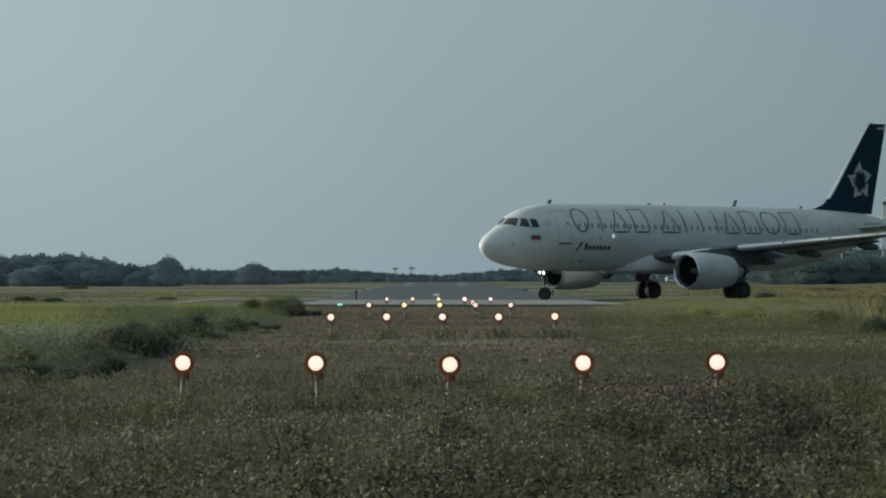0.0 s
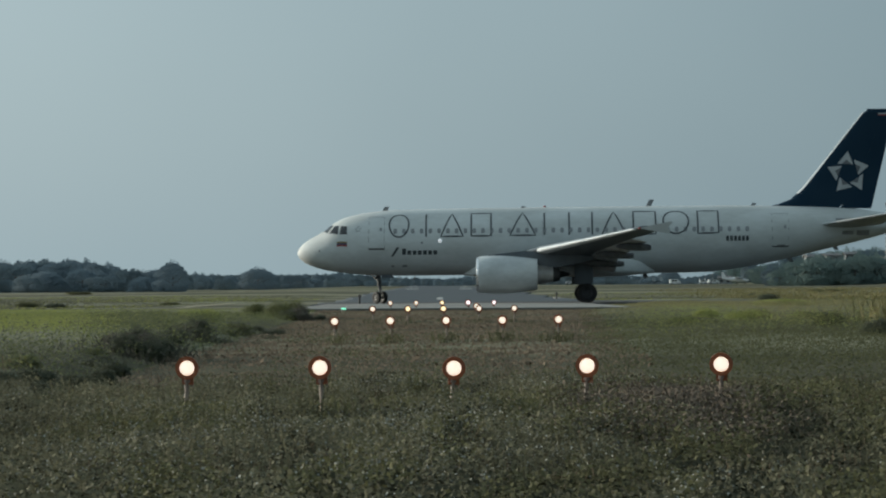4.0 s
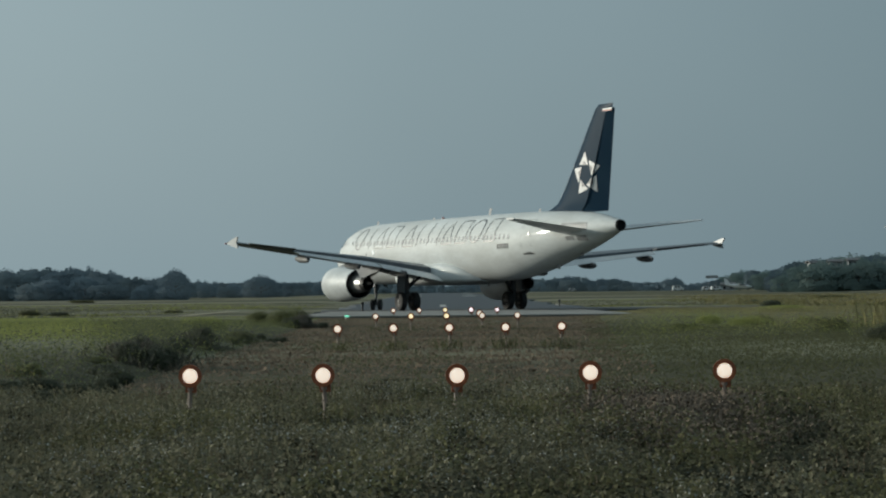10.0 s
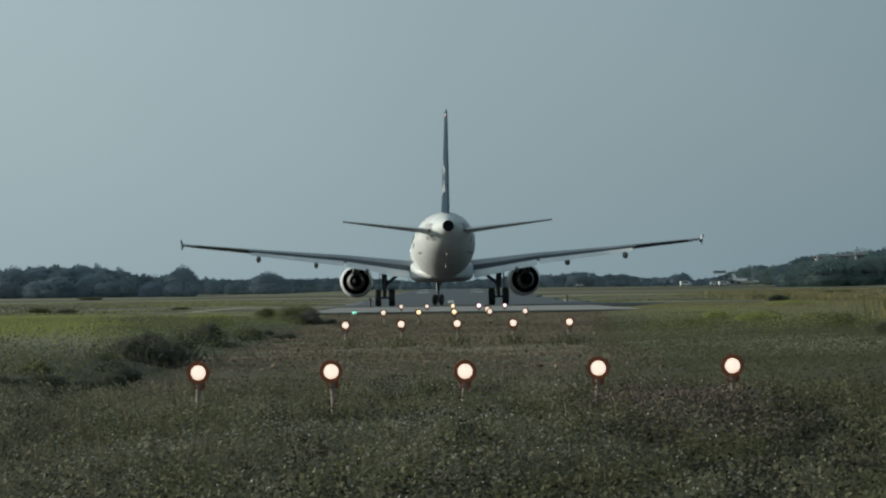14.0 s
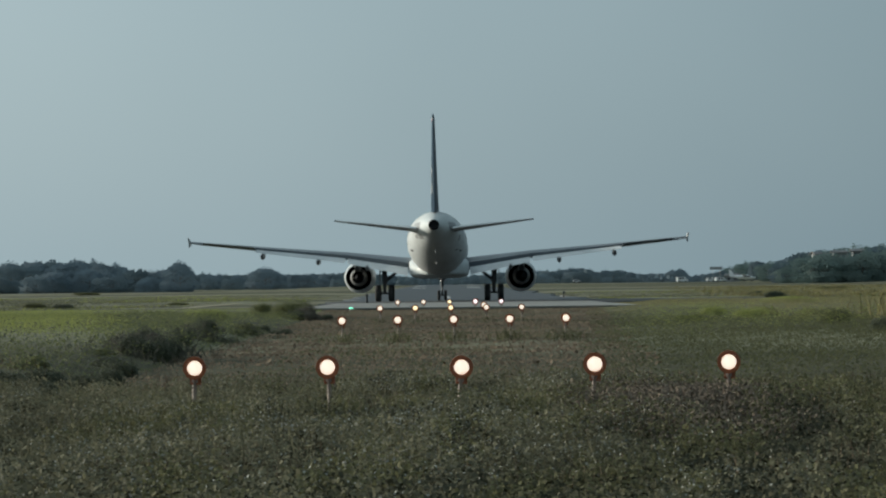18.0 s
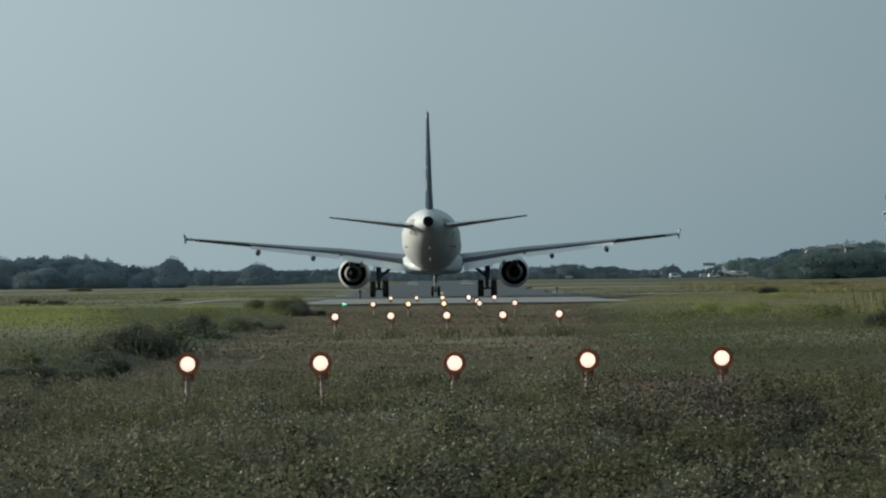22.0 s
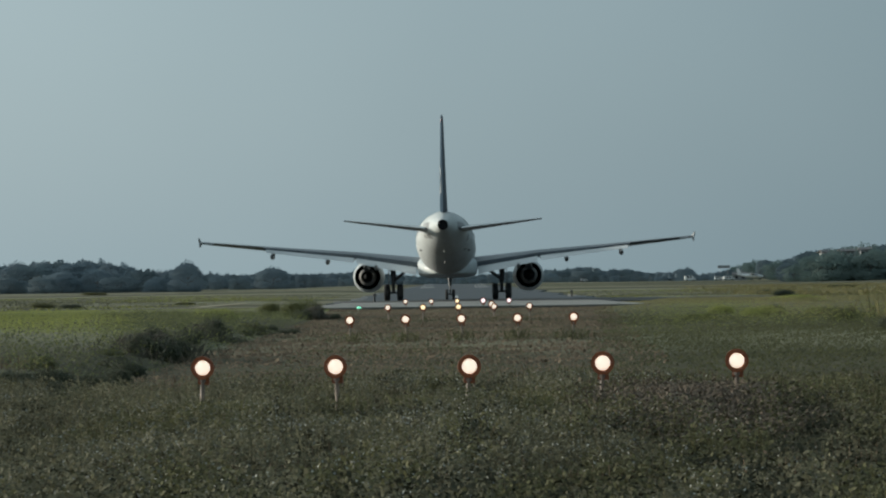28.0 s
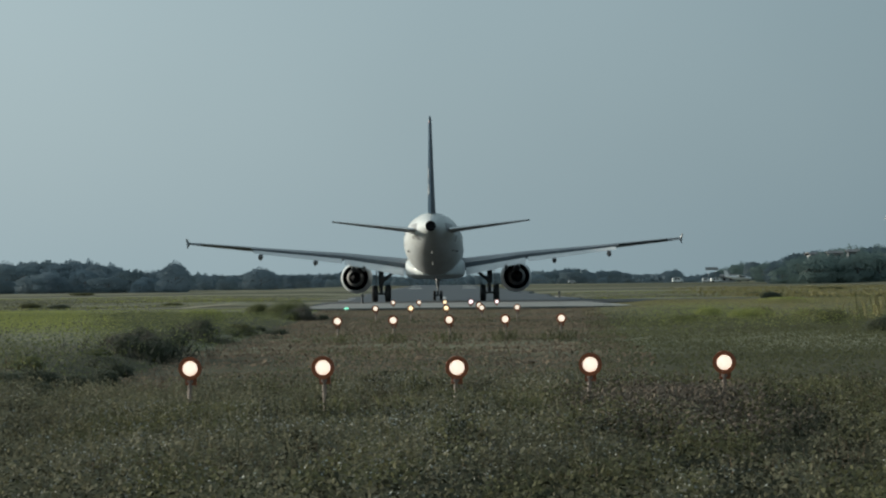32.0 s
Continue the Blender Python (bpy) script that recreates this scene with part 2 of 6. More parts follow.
GRASS_SEED = mat("pale_seed_heads", (0.33, 0.33, 0.295), 0.85, second=(0.17, 0.17, 0.145), scale=0.45, fine=8, island=0.5, spec=0.2)
GRASS_GREEN = mat("fresh_green_grass", (0.18, 0.192, 0.05), 0.8, second=(0.115, 0.125, 0.038), scale=0.12, fine=3, island=0.06, spec=0.2)
GRASS_TAN = mat("tan_dry_reeds", (0.28, 0.228, 0.098), 0.85, second=(0.17, 0.152, 0.066), scale=0.2, fine=3, island=0.15, spec=0.2)
GRASS_OLIVE = mat("olive_grass", (0.068, 0.068, 0.028), 0.8, second=(0.044, 0.045, 0.021), scale=0.2, fine=3, island=0.14, spec=0.2)
BUSHM = mat("dark_scrub_leaves", (0.05, 0.055, 0.036), 0.85, second=(0.04, 0.045, 0.03), scale=0.6, fine=5, island=0.2, spec=0.2)
# grass colour greyed to stand for haze over the far field
FIELD_HAZY = mat("hazy_field_grass", (0.18, 0.172, 0.105), 0.85, second=(0.12, 0.12, 0.078), scale=0.05, fine=2, island=0.12, spec=0.2, stretch=(0.3, 1, 1))
SCRUBDRY = mat("withered_brown_scrub", (0.125, 0.112, 0.086), 0.85, second=(0.08, 0.073, 0.056), scale=0.6, fine=5, island=0.2, spec=0.2)
GRASS_MID = mat("dull_green_grass", (0.086, 0.092, 0.036), 0.8, second=(0.056, 0.061, 0.026), scale=0.25, fine=3, island=0.12, spec=0.2)
GRASS_GREY = mat("dead_grey_grass", (0.105, 0.098, 0.075), 0.85, second=(0.075, 0.072, 0.055), scale=0.3, fine=4, island=0.12, spec=0.2)
WEED_BROWN = mat("reddish_brown_weeds", (0.155, 0.118, 0.088), 0.85, second=(0.09, 0.07, 0.052), scale=1.2, fine=6, island=0.2, spec=0.2)
WEED_DARK = mat("dark_weeds_and_gap_shade", (0.08, 0.076, 0.051), 0.9, second=(0.058, 0.056, 0.037), scale=1.5, fine=6, island=0.2, spec=0.05)
HOUSEW = mat("pale_house_wall", (0.27, 0.28, 0.285), 0.8, second=(0.2, 0.21, 0.215), scale=0.4, fine=4)
PALEPAINT = mat("white_vehicle_paint", (0.68, 0.69, 0.7), 0.5, second=(0.6, 0.61, 0.62), scale=1.0, fine=6)
ROOFD = mat("dark_sheet_roof", (0.09, 0.09, 0.095), 0.6, second=(0.13, 0.125, 0.12), scale=0.5, fine=5)
GALV = mat("galvanised_steel", (0.3, 0.31, 0.32), 0.5, 0.6, scale=2, fine=20)


def ground_material():
    """Dry savannah soil and turf: tan, olive and brown patches, drawn out across the view as mown strips."""
    m = mat("field_turf", (0.077, 0.071, 0.043), 0.95, second=(0.058, 0.058, 0.034), scale=0.02, fine=0.6, fine_amount=0.3, stretch=(0.3, 1.0, 1.0), spec=0.1)
    n, l = m.node_tree.nodes, m.node_tree.links
    bs = n["Principled BSDF"]
    hv = [k for k in n if k.type == "HUE_SAT"][0]
    tc = [k for k in n if k.type == "TEX_COORD"][0]
    mp = n.new("ShaderNodeMapping"); mp.inputs["Scale"].default_value = (0.004, 0.035, 1)
    l.new(tc.outputs["Object"], mp.inputs["Vector"])
    nz = n.new("ShaderNodeTexNoise"); nz.inputs["Scale"].default_value, nz.inputs["Detail"].default_value = 1.0, 6
    l.new(mp.outputs["Vector"], nz.inputs["Vector"])
    mr = n.new("ShaderNodeMapRange"); mr.inputs["From Min"].default_value, mr.inputs["From Max"].default_value = 0.47, 0.57
    l.new(nz.outputs["Fac"], mr.inputs["Value"])
    mx = n.new("ShaderNodeMix"); mx.data_type = "RGBA"
    # tan strips greyed too, as painted haze on the far field
    mx.inputs["B"].default_value = (0.172, 0.17, 0.112, 1)
    l.new(mr.outputs["Result"], mx.inputs["Factor"]); l.new(hv.outputs["Color"], mx.inputs["A"])
    l.new(mx.outputs["Result"], bs.inputs["Base Color"])
    return m


TURF = ground_material()
for leafy in (GRASS_GREEN, GRASS_OLIVE, GRASS_WEED, GRASS_MID, BUSHM):
    thin_leaf(leafy)
for leafy in (WEED_LOW, WEED_GREEN):
    thin_leaf(leafy, 0.4)
for leafy in (LEAF_A, LEAF_B, LEAF_C):
    thin_leaf(leafy, 0.5)


# ---- mesh helpers ----
class Shape:
    """Vertices and faces, gathered piece by piece into one mesh."""

    def __init__(self):
        self.v, self.f = [], []

    def add(self, verts, faces):
        k = len(self.v)
        self.v += [tuple(p) for p in verts]
        self.f += [tuple(i + k for i in f) for f in faces]
        return self

    def loft(self, rings, caps=True, closed=True):
        n = len(rings[0])
        faces = []
        for i in range(len(rings) - 1):
            for j in range(n if closed else n - 1):
                a, b = i * n + j, i * n + (j + 1) % n
                faces.append((a, b, b + n, a + n))
        if caps:
            faces.append(tuple(range(n))[::-1])
            faces.append(tuple((len(rings) - 1) * n + j for j in range(n)))
        return self.add([p for r in rings for p in r], faces)

    def tube(self, p0, p1, r0, r1=None, seg=10, caps=True):
        p0, p1 = Vector(p0), Vector(p1)
        r1 = r0 if r1 is None else r1
        q = (p1 - p0).to_track_quat("Z", "Y")
        ring = [Vector((math.cos(2 * math.pi * k / seg), math.sin(2 * math.pi * k / seg), 0)) for k in range(seg)]
        return self.loft([[p0 + q @ (c * r0) for c in ring], [p1 + q @ (c * r1) for c in ring]], caps)

    def spin(self, profile, origin, axis, seg=24, caps=False):
        """A body turned about axis: profile rows (distance along the axis, radius)."""
        o, q = Vector(origin), Vector(axis).to_track_quat("Z", "Y")
        rings = [[o + q @ Vector((r * math.cos(2 * math.pi * k / seg), r * math.sin(2 * math.pi * k / seg), d)) for k in range(seg)] for d, r in profile]
        return self.loft(rings, caps)

    def box(self, lo, hi, m=None):
        c = [Vector((x, y, z)) for z in (lo[2], hi[2]) for y in (lo[1], hi[1]) for x in (lo[0], hi[0])]
        if m:
            c = [m @ p for p in c]
        return self.add(c, [(0, 2, 3, 1), (4, 5, 7, 6), (0, 1, 5, 4), (2, 6, 7, 3), (0, 4, 6, 2), (1, 3, 7, 5)])

    def mesh(self, name, material, smooth=True, sharp=35):
        me = bpy.data.meshes.new(name)
        me.from_pydata(self.v, [], self.f)
        me.materials.append(material)
        bm = bmesh.new(); bm.from_mesh(me)
        bmesh.ops.recalc_face_normals(bm, faces=bm.faces)
        for f in bm.faces:
            f.smooth = smooth
        for e in bm.edges:
            if len(e.link_faces) == 2 and e.calc_face_angle(0) > radians(sharp):
                e.smooth = False
        bm.to_mesh(me); bm.free()
        return me


def part(name, shape, material, parent=None, label="", smooth=True, sharp=35, m=None):
    ob = new(name, shape.mesh(name, material, smooth, sharp) if isinstance(shape, Shape) else shape)
    if parent:
        ob.parent = parent
    if m is not None:
        ob.matrix_basis = m
    return tagged(ob, label)


def thing(name, label, category, m=None, group="", kind=""):
    ob = new(name)
    ob.empty_display_size = 0.3
    if m is not None:
        ob.matrix_basis = m
    return tagged(ob, label, category, group, kind)


# ---- the lie of the land ----
def smooth01(t):
    t = np.clip(t, 0.0, 1.0)
    return t * t * (3 - 2 * t)


def axis_x(y):
    """The runway's centre line."""
    return 0.13 - 0.0296 * y


def climb(y):
    """The field and the runway rise gently into the distance."""
    return 0.0037 * np.clip(y - 215, 0, 760) * smooth01((y - 215) / 140)


def waves(x, y, k):
    """Soft uneven ground, from crossing waves of unlike length."""
    return (np.sin(x * 1.31 * k + y * 0.37 * k + 1.0) + np.sin(y * 0.83 * k - x * 0.52 * k + 2.3) + np.sin(x * 0.41 * k + y * 0.59 * k + 4.1) + np.sin(x * 2.7 * k - y * 1.9 * k)) / 4


def land(x, y):
    off = x - axis_x(y)
    z = -0.31 + 0.21 * smooth01((y - 72) / 36) + 0.06 * smooth01((y - 112) / 40)
    z = z + 0.06 * waves(x, y, 0.7) * (1 - smooth01((y - 95) / 20))
    side = np.clip(abs(off) - 4.5, 0, None)
    z = z + 0.10 * smooth01(side / 4) * smooth01((y - 24) / 14) * (1 - smooth01((y - 105) / 40))
    z = z + 0.22 * smooth01((-3.75 - 0.014 * y - off) / 1.1) * smooth01((y - 21) / 9) * (1 - smooth01((y - 72) / 25))
    z = z - 0.1 * smooth01((y - 140) / 8) * (1 - smooth01((abs(off) - 24 + 10.5 * smooth01((y - 195) / 30)) / 4)) * (1 - smooth01((y - 1150) / 50))
    z = z + climb(y) * (1 - 0.36 * smooth01((-off - 26) / 40))
    far = smooth01((y - 420) / 300)
    z = z + far * 6.0 * smooth01((off - 88 - 0.02 * y) / 55)
    return z + far * 0.35 * waves(x, y, 0.02)


def make_ground():
    ys = [-4500, -1500, -500, -150, -60, -30, -10, 0, 6, 10]
    y = 12.0
    while y < 130:
        ys.append(y); y += 0.6 + y * 0.012
    while y < 1700:
        ys.append(y); y *= 1.035
    ys += [1900, 2300, 2900, 3600, 4700]
    s = Shape()
    inner = 90
    us = [2 * k / inner - 1 for k in range(inner + 1)]
    n = inner + 6
    for y in ys:
        half = 30 + 0.55 * max(y, 0)
        mid = float(axis_x(min(max(y, 0), 1700)))
        xs = [mid + half * (0.35 * u + 0.65 * u ** 3) for u in us]
        for x in [-4600, -2900, -1.3 * half - 120] + xs + [1.3 * half + 120, 2900, 4600]:
            s.v.append((x, y, float(land(x, max(y, 0)))))
    for i in range(len(ys) - 1):
        for k in range(n):
            a = i * (n + 1) + k
            s.f.append((a, a + 1, a + n + 2, a + n + 1))
    ob = part("ground", s, TURF)
    tagged(ob, "dry grassland airfield of tan, brown and olive turf", "ground", kind="structure")


make_ground()


def strip(name, y0, y1, left, right, lift, thick, material, label, kind="structure", category="runway", step=12.0):
    """A paved strip along the centre line with a real edge: left and right are offsets, numbers or functions of y."""
    lf = left if callable(left) else (lambda y: left)
    rf = right if callable(right) else (lambda y: right)
    s = Shape()
    ys = [y0 + (y1 - y0) * k / max(1, round((y1 - y0) / step)) for k in range(max(1, round((y1 - y0) / step)) + 1)]
    rings = []
    for y in ys:
        z = float(climb(y)) + lift
        a, b = axis_x(y) + lf(y), axis_x(y) + rf(y)
        rings.append([(a, y, z), (b, y, z), (b, y, z - thick), (a, y, z - thick)])
    s.loft(rings)
    ob = part(name, s, material, smooth=False)
    return tagged(ob, label, category, kind=kind)


def runway_left(y):
    return -7.7 - 1.8 * float(smooth01((y - 185) / 95)) + float(smooth01((y - 160) / 20)) * (0.6 * math.sin(y * 0.13) + 0.4 * math.sin(y * 0.41))


def runway_right(y):
    return 11.5 + 11 * float(1 - smooth01((y - 178) / 9)) + float(smooth01((y - 185) / 20)) * (0.6 * math.sin(y * 0.11 + 1) + 0.4 * math.sin(y * 0.37))


strip("runway", 150, 1150, runway_left, runway_right, 0.0, 0.3, ASPHALT, "long worn asphalt runway in haze-tinted grey, rising into the distance", step=5)
strip("runway_shoulder", 244, 262, 11.55, 11.9, 0.012, 0.25, CONCRETE, "pale narrow concrete shoulder along the runway edge", category="shoulder")
strip("dirt_track", 140, 205, lambda y: -16.0 - (y - 150) * 0.0234, lambda y: -15.2 - (y - 150) * 0.0234, -0.115, 0.2, DIRT, "pale narrow dirt track across the grass", category="track")
pad = thing("stopway", "pale weathered concrete slabs before the runway threshold", "pavement", kind="structure")


def make_stopway():
    """Cast slabs 5 m wide and 6 m long with dark joints between them, on a base course painted dark for its edge's
    shade.
    """
    base = Shape()
    rings = [[(axis_x(y) - 6.75, y, 0.0), (axis_x(y) + 8.35, y, 0.0), (axis_x(y) + 8.35, y, -0.3), (axis_x(y) - 6.75, y, -0.3)] for y in (108.9, 149.9)]
    part("base_course", base.loft(rings), CONC_EDGE, pad, smooth=False)
    rows = 7
    for j in range(rows):
        y0 = 109 + j * 5.85
        for k in range(3):
            a, b = -6.7 + 5 * k + 0.02, -6.7 + 5 * k + 4.98
            s = Shape()
            r = random.uniform(0, 0.012)
            s.loft([[(axis_x(y) + a, y, 0.03 + r), (axis_x(y) + b, y, 0.03 + r), (axis_x(y) + b, y, -0.02), (axis_x(y) + a, y, -0.02)] for y in (y0 + 0.02, y0 + 5.83)])
            part("slab", s, CONCRETE, pad, smooth=False)


make_stopway()


def make_markings():
    def bar(y0, y1, a, b, name, label, material=ROADPAINT):
        strip(name, y0, y1, a, b, 0.008, 0.006, material, label, category="marking", step=20)
    for y in (520, 690, 880):
        for side in (-1, 1):
            c = side * (5.7 if y < 600 else 7.2 if y < 800 else 9.0)
            bar(y, y + 30, c - 1.4, c + 1.4, "touchdown_marking", "worn white painted touchdown block on the runway")
    for y in (232,):
        bar(y - 6, y + 40, -0.3, 0.3, "centre_line_dash", "worn white painted centre line dash")
    # tyre rubber, made blacker and wider to paint in a shadow line
    bar(154, 174, -7.6, 17, "rubber_stain", "black strip of tyre rubber and painted shadow across the runway end", RUBBER_SHADOW)


make_markings()


# ---- approach lamps ----
def build_lamp(lens):
    """A low lamp: round housing with a rim and a glass lens, on a thin stem with a foot; built with its lens at the origin, facing -y."""
    t = thing("approach_lamp", "lit round orange approach lamp on a thin pale stem in grass", "runway light", group="approach lamps")
    s = Shape().spin([(0.0, 0.0), (0.0, 0.075), (0.012, 0.1), (0.05, 0.105), (0.09, 0.085), (0.13, 0.05), (0.14, 0.0)], (0, -0.06, 0), (0, 1, 0), 20)
    part("housing", s, LAMPBODY, t)
    # rim coloured to draw the glow round the lens
    s = Shape().spin([(0.0, 0.11), (0.0, 0.077), (0.014, 0.072), (0.03, 0.1), (0.03, 0.11), (0.0, 0.11)], (0, -0.075, 0), (0, 1, 0), 20)
    part("rim", s, LAMPBODY, t)
    s = Shape().spin([(-0.012, 0.0), (-0.01, 0.033), (-0.004, 0.057), (0.004, 0.07), (0.01, 0.0)], (0, -0.07, 0), (0, 1, 0), 20)
    part("lens", s, lens, t, "glowing warm white lens")
    s = Shape().tube((0, 0.0, -0.1), (0, 0.0, -0.75), 0.02, 0.024, 8).tube((0, 0, -0.09), (0, 0, -0.14), 0.033, 0.033, 8)
    part("stem", s, LAMPPOLE, t)
    # added rod in place of the lamp's glow reflection beside the stem
    part("glow_streak_rod", Shape().tube((0.05, 0.01, -0.1), (0.055, 0.01, -0.19), 0.008, None, 6), LAMPPOLE, t, "thin rod standing for a glow reflection")
    s = Shape().box((-0.045, -0.012, -0.06), (0.06, 0.035, 0.02), Matrix.Translation((0, 0, -0.1)))
    part("bracket", s, LAMPBODY, t)
    return t


ROWS = ((21.7, -0.52, 0.125), (51.7, -1.38, 0.17), (81.7, -2.27, 0.2), (111.7, -3.16, 0.25))
SPACING = 1.136
# small sags of single lamps, as they stand crooked
SAG = {(0, 0): 0.0, (0, 1): -0.004, (0, 2): -0.014, (0, 3): 0.0, (0, 4): 0.008, (1, 0): -0.008, (1, 4): 0.006}


def make_lamps():
    first = {}
    for r, (y, x0, z) in enumerate(ROWS):
        for k in range(5):
            lens = LENS
            if r == 2 and k in (1, 2):
                lens = LENS_AMBER
            if r == 3:
                lens = LENS_PINK if k in (3, 4) else LENS_AMBER if k == 2 else LENS
            m = pose(x0 + (k - 2) * SPACING, y, z + SAG.get((r, k), 0), random.uniform(-2, 2), random.uniform(-3, 3), random.uniform(-4, 4))
            big = 1.2 if (r, k) == (3, 3) else (0.9, 0.94, 1.0, 1.02)[r]
            if lens.name not in first:
                first[lens.name] = build_lamp(lens)
                first[lens.name].matrix_basis = m @ Matrix.Scale(big, 4)
            else:
                c = copy_thing(first[lens.name], m)
                c.scale = (big, big, big)
    c = copy_thing(first[LENS.name], pose(-1.42, 96.0, 0.19))
    c.scale = (1.2, 1.2, 1.2)
    g = thing("threshold_light", "small green runway threshold light in a low metal case", "runway light", pose(-7.28, 108.7, -0.02) @ Matrix.Scale(0.6, 4))
    part("case", Shape().spin([(-0.14, 0.16), (-0.05, 0.15), (0.0, 0.11), (0.05, 0.1), (0.05, 0.0)], (0, 0, 0), (0, 0, 1), 14), GALV, g)
    part("lens", Shape().spin([(0.04, 0.16), (0.09, 0.17), (0.14, 0.12), (0.16, 0.0)], (0, 0, 0), (0, 0, 1), 14), LENS_GREEN, g, "glowing green lens")
    for x, y in ((-9.6, 158.0), (3.6, 217.0)):
        e = thing("marker_post", "short black edge marker post beside the paving", "marker", pose(x, y, float(climb(y))))
        part("post", Shape().tube((0, 0, 0), (0, 0, 0.42), 0.07, 0.055, 8), BLACKP, e)
        part("cap", Shape().spin([(0.42, 0.1), (0.5, 0.11), (0.58, 0.06), (0.6, 0.0)], (0, 0, 0), (0, 0, 1), 10), BLACKP, e)


make_lamps()


# ---- the airliner: s metres behind the nose, l metres to its left, z above the ground; it faces +y, origin under the main gear ----
GEAR_S, NOSE_S, TRACK = 17.71, 5.07, 3.795


def at(s, l, z):
    return Vector((-l, GEAR_S - s, z))


HULL = ((0.0, 3.1, 3.16, 0.02), (0.12, 2.84, 3.44, 0.3), (0.45, 2.55, 3.79, 0.64), (1.0, 2.3, 4.13, 0.98), (1.6, 2.12, 4.46, 1.25), (2.1, 2.02, 4.86, 1.43),
        (2.75, 1.93, 5.23, 1.61), (3.4, 1.85, 5.43, 1.74), (4.4, 1.77, 5.63, 1.87), (5.5, 1.73, 5.74, 1.94), (6.8, 1.72, 5.79, 1.975), (14.0, 1.76, 5.86, 1.975), (24.0, 1.8, 5.9, 1.975),
        (26.0, 1.91, 5.9, 1.965), (28.0, 2.2, 5.88, 1.91), (30.0, 2.6, 5.84, 1.76), (32.0, 3.08, 5.78, 1.52), (34.0, 3.55, 5.66, 1.18), (35.5, 3.93, 5.48, 0.86),
        (36.7, 4.28, 5.25, 0.54), (37.4, 4.5, 5.1, 0.33))


def hull(s):
    """Bottom, top and half width of the fuselage, eased between the stations."""
    for i in range(len(HULL) - 1):
        if s <= HULL[i + 1][0] or i == len(HULL) - 2:
            break
    a, b = HULL[i], HULL[i + 1]
    t = min(1.0, max(0.0, (s - a[0]) / (b[0] - a[0])))
    out = []
    for k in (1, 2, 3):
        d = (b[k] - a[k]) / (b[0] - a[0])
        before = (a[k] - HULL[i - 1][k]) / (a[0] - HULL[i - 1][0]) if i else d * 1.6
        after = (HULL[i + 2][k] - b[k]) / (HULL[i + 2][0] - b[0]) if i + 2 < len(HULL) else d
        m0 = 0 if before * d <= 0 else 2 * before * d / (before + d)
        m1 = 0 if after * d <= 0 else 2 * after * d / (after + d)
        w = b[0] - a[0]
        out.append((2 * t ** 3 - 3 * t ** 2 + 1) * a[k] + (t ** 3 - 2 * t ** 2 + t) * w * m0 + (3 * t ** 2 - 2 * t ** 3) * b[k] + (t ** 3 - t ** 2) * w * m1)
    return out


def skin(s, ang, lift=0.0, side=1):
    """A point of the skin: ang degrees up from the left flank (90 is the crown), lifted off it a little."""
    zb, zt, hw = hull(s)
    c, n = math.cos(radians(ang)), math.sin(radians(ang))
    return at(s, side * (hw + lift) * c, (zb + zt) / 2 + ((zt - zb) / 2 + lift) * n)


def angle_of(s, z):
    zb, zt, _ = hull(s)
    return math.degrees(math.asin(max(-1, min(1, (z - (zb + zt) / 2) / ((zt - zb) / 2)))))


def patch(corners, lift=0.01, thick=0.02, n=5, side=1, shape=None):
    """A thin panel laid on the skin; corners are four (s, angle) pairs, in order round it."""
    s = shape or Shape()
    (a, b, c, d) = corners
    grid = []
    for up in (lift, lift - thick):
        for i in range(n + 1):
            for j in range(n + 1):
                u, v = i / n, j / n
                p = [(1 - u) * ((1 - v) * a[k] + v * d[k]) + u * ((1 - v) * b[k] + v * c[k]) for k in (0, 1)]
                grid.append(skin(p[0], p[1], up, side))
    faces, m = [], n + 1
    for i in range(n):
        for j in range(n):
            q = i * m + j
            faces.append((q, q + m, q + m + 1, q + 1))
            q += m * m
            faces.append((q, q + 1, q + m + 1, q + m))
    rim = [i * m for i in range(m)] + [n * m + j for j in range(1, m)] + [i * m + n for i in range(n - 1, -1, -1)] + [j for j in range(n - 1, 0, -1)]
    for k in range(len(rim)):
        p, q = rim[k], rim[(k + 1) % len(rim)]
        faces.append((p, q, q + m * m, p + m * m))
    return s.add(grid, faces)


def rect(s0, s1, z0, z1, **kw):
    return patch([(s0, angle_of(s0, z0)), (s1, angle_of(s1, z0)), (s1, angle_of(s1, z1)), (s0, angle_of(s0, z1))], **kw)


def ribbon(points, width, closed=True, lift=0.012, side=1, shape=None):
    """A painted line on the skin through (s, angle) points."""
    sh = shape or Shape()
    pts = []
    loop = list(points) + ([points[0]] if closed else [])
    for p, q in zip(loop, loop[1:]):
        for k in range(4):
            pts.append((p[0] + (q[0] - p[0]) * k / 4, p[1] + (q[1] - p[1]) * k / 4))
    if not closed:
        pts.append(loop[-1])
    n = len(pts)
    left, right = [], []
    for i, p in enumerate(pts):
        a = pts[(i - 1) % n] if closed or i else p
        b = pts[(i + 1) % n] if closed or i < n - 1 else p
        d = Vector((b[0] - a[0], (b[1] - a[1]) * 2.07 * math.pi / 180))
        d = d.normalized() if d.length else Vector((1, 0))
        nx, ny = -d.y * width / 2, d.x * width / 2 / (2.07 * math.pi / 180)
        left.append(skin(p[0] + nx, p[1] + ny, lift, side)); right.append(skin(p[0] - nx, p[1] - ny, lift, side))
    m = n if closed else n - 1
    return sh.add(left + right, [(i, (i + 1) % n, n + (i + 1) % n, n + i) for i in range(m)])


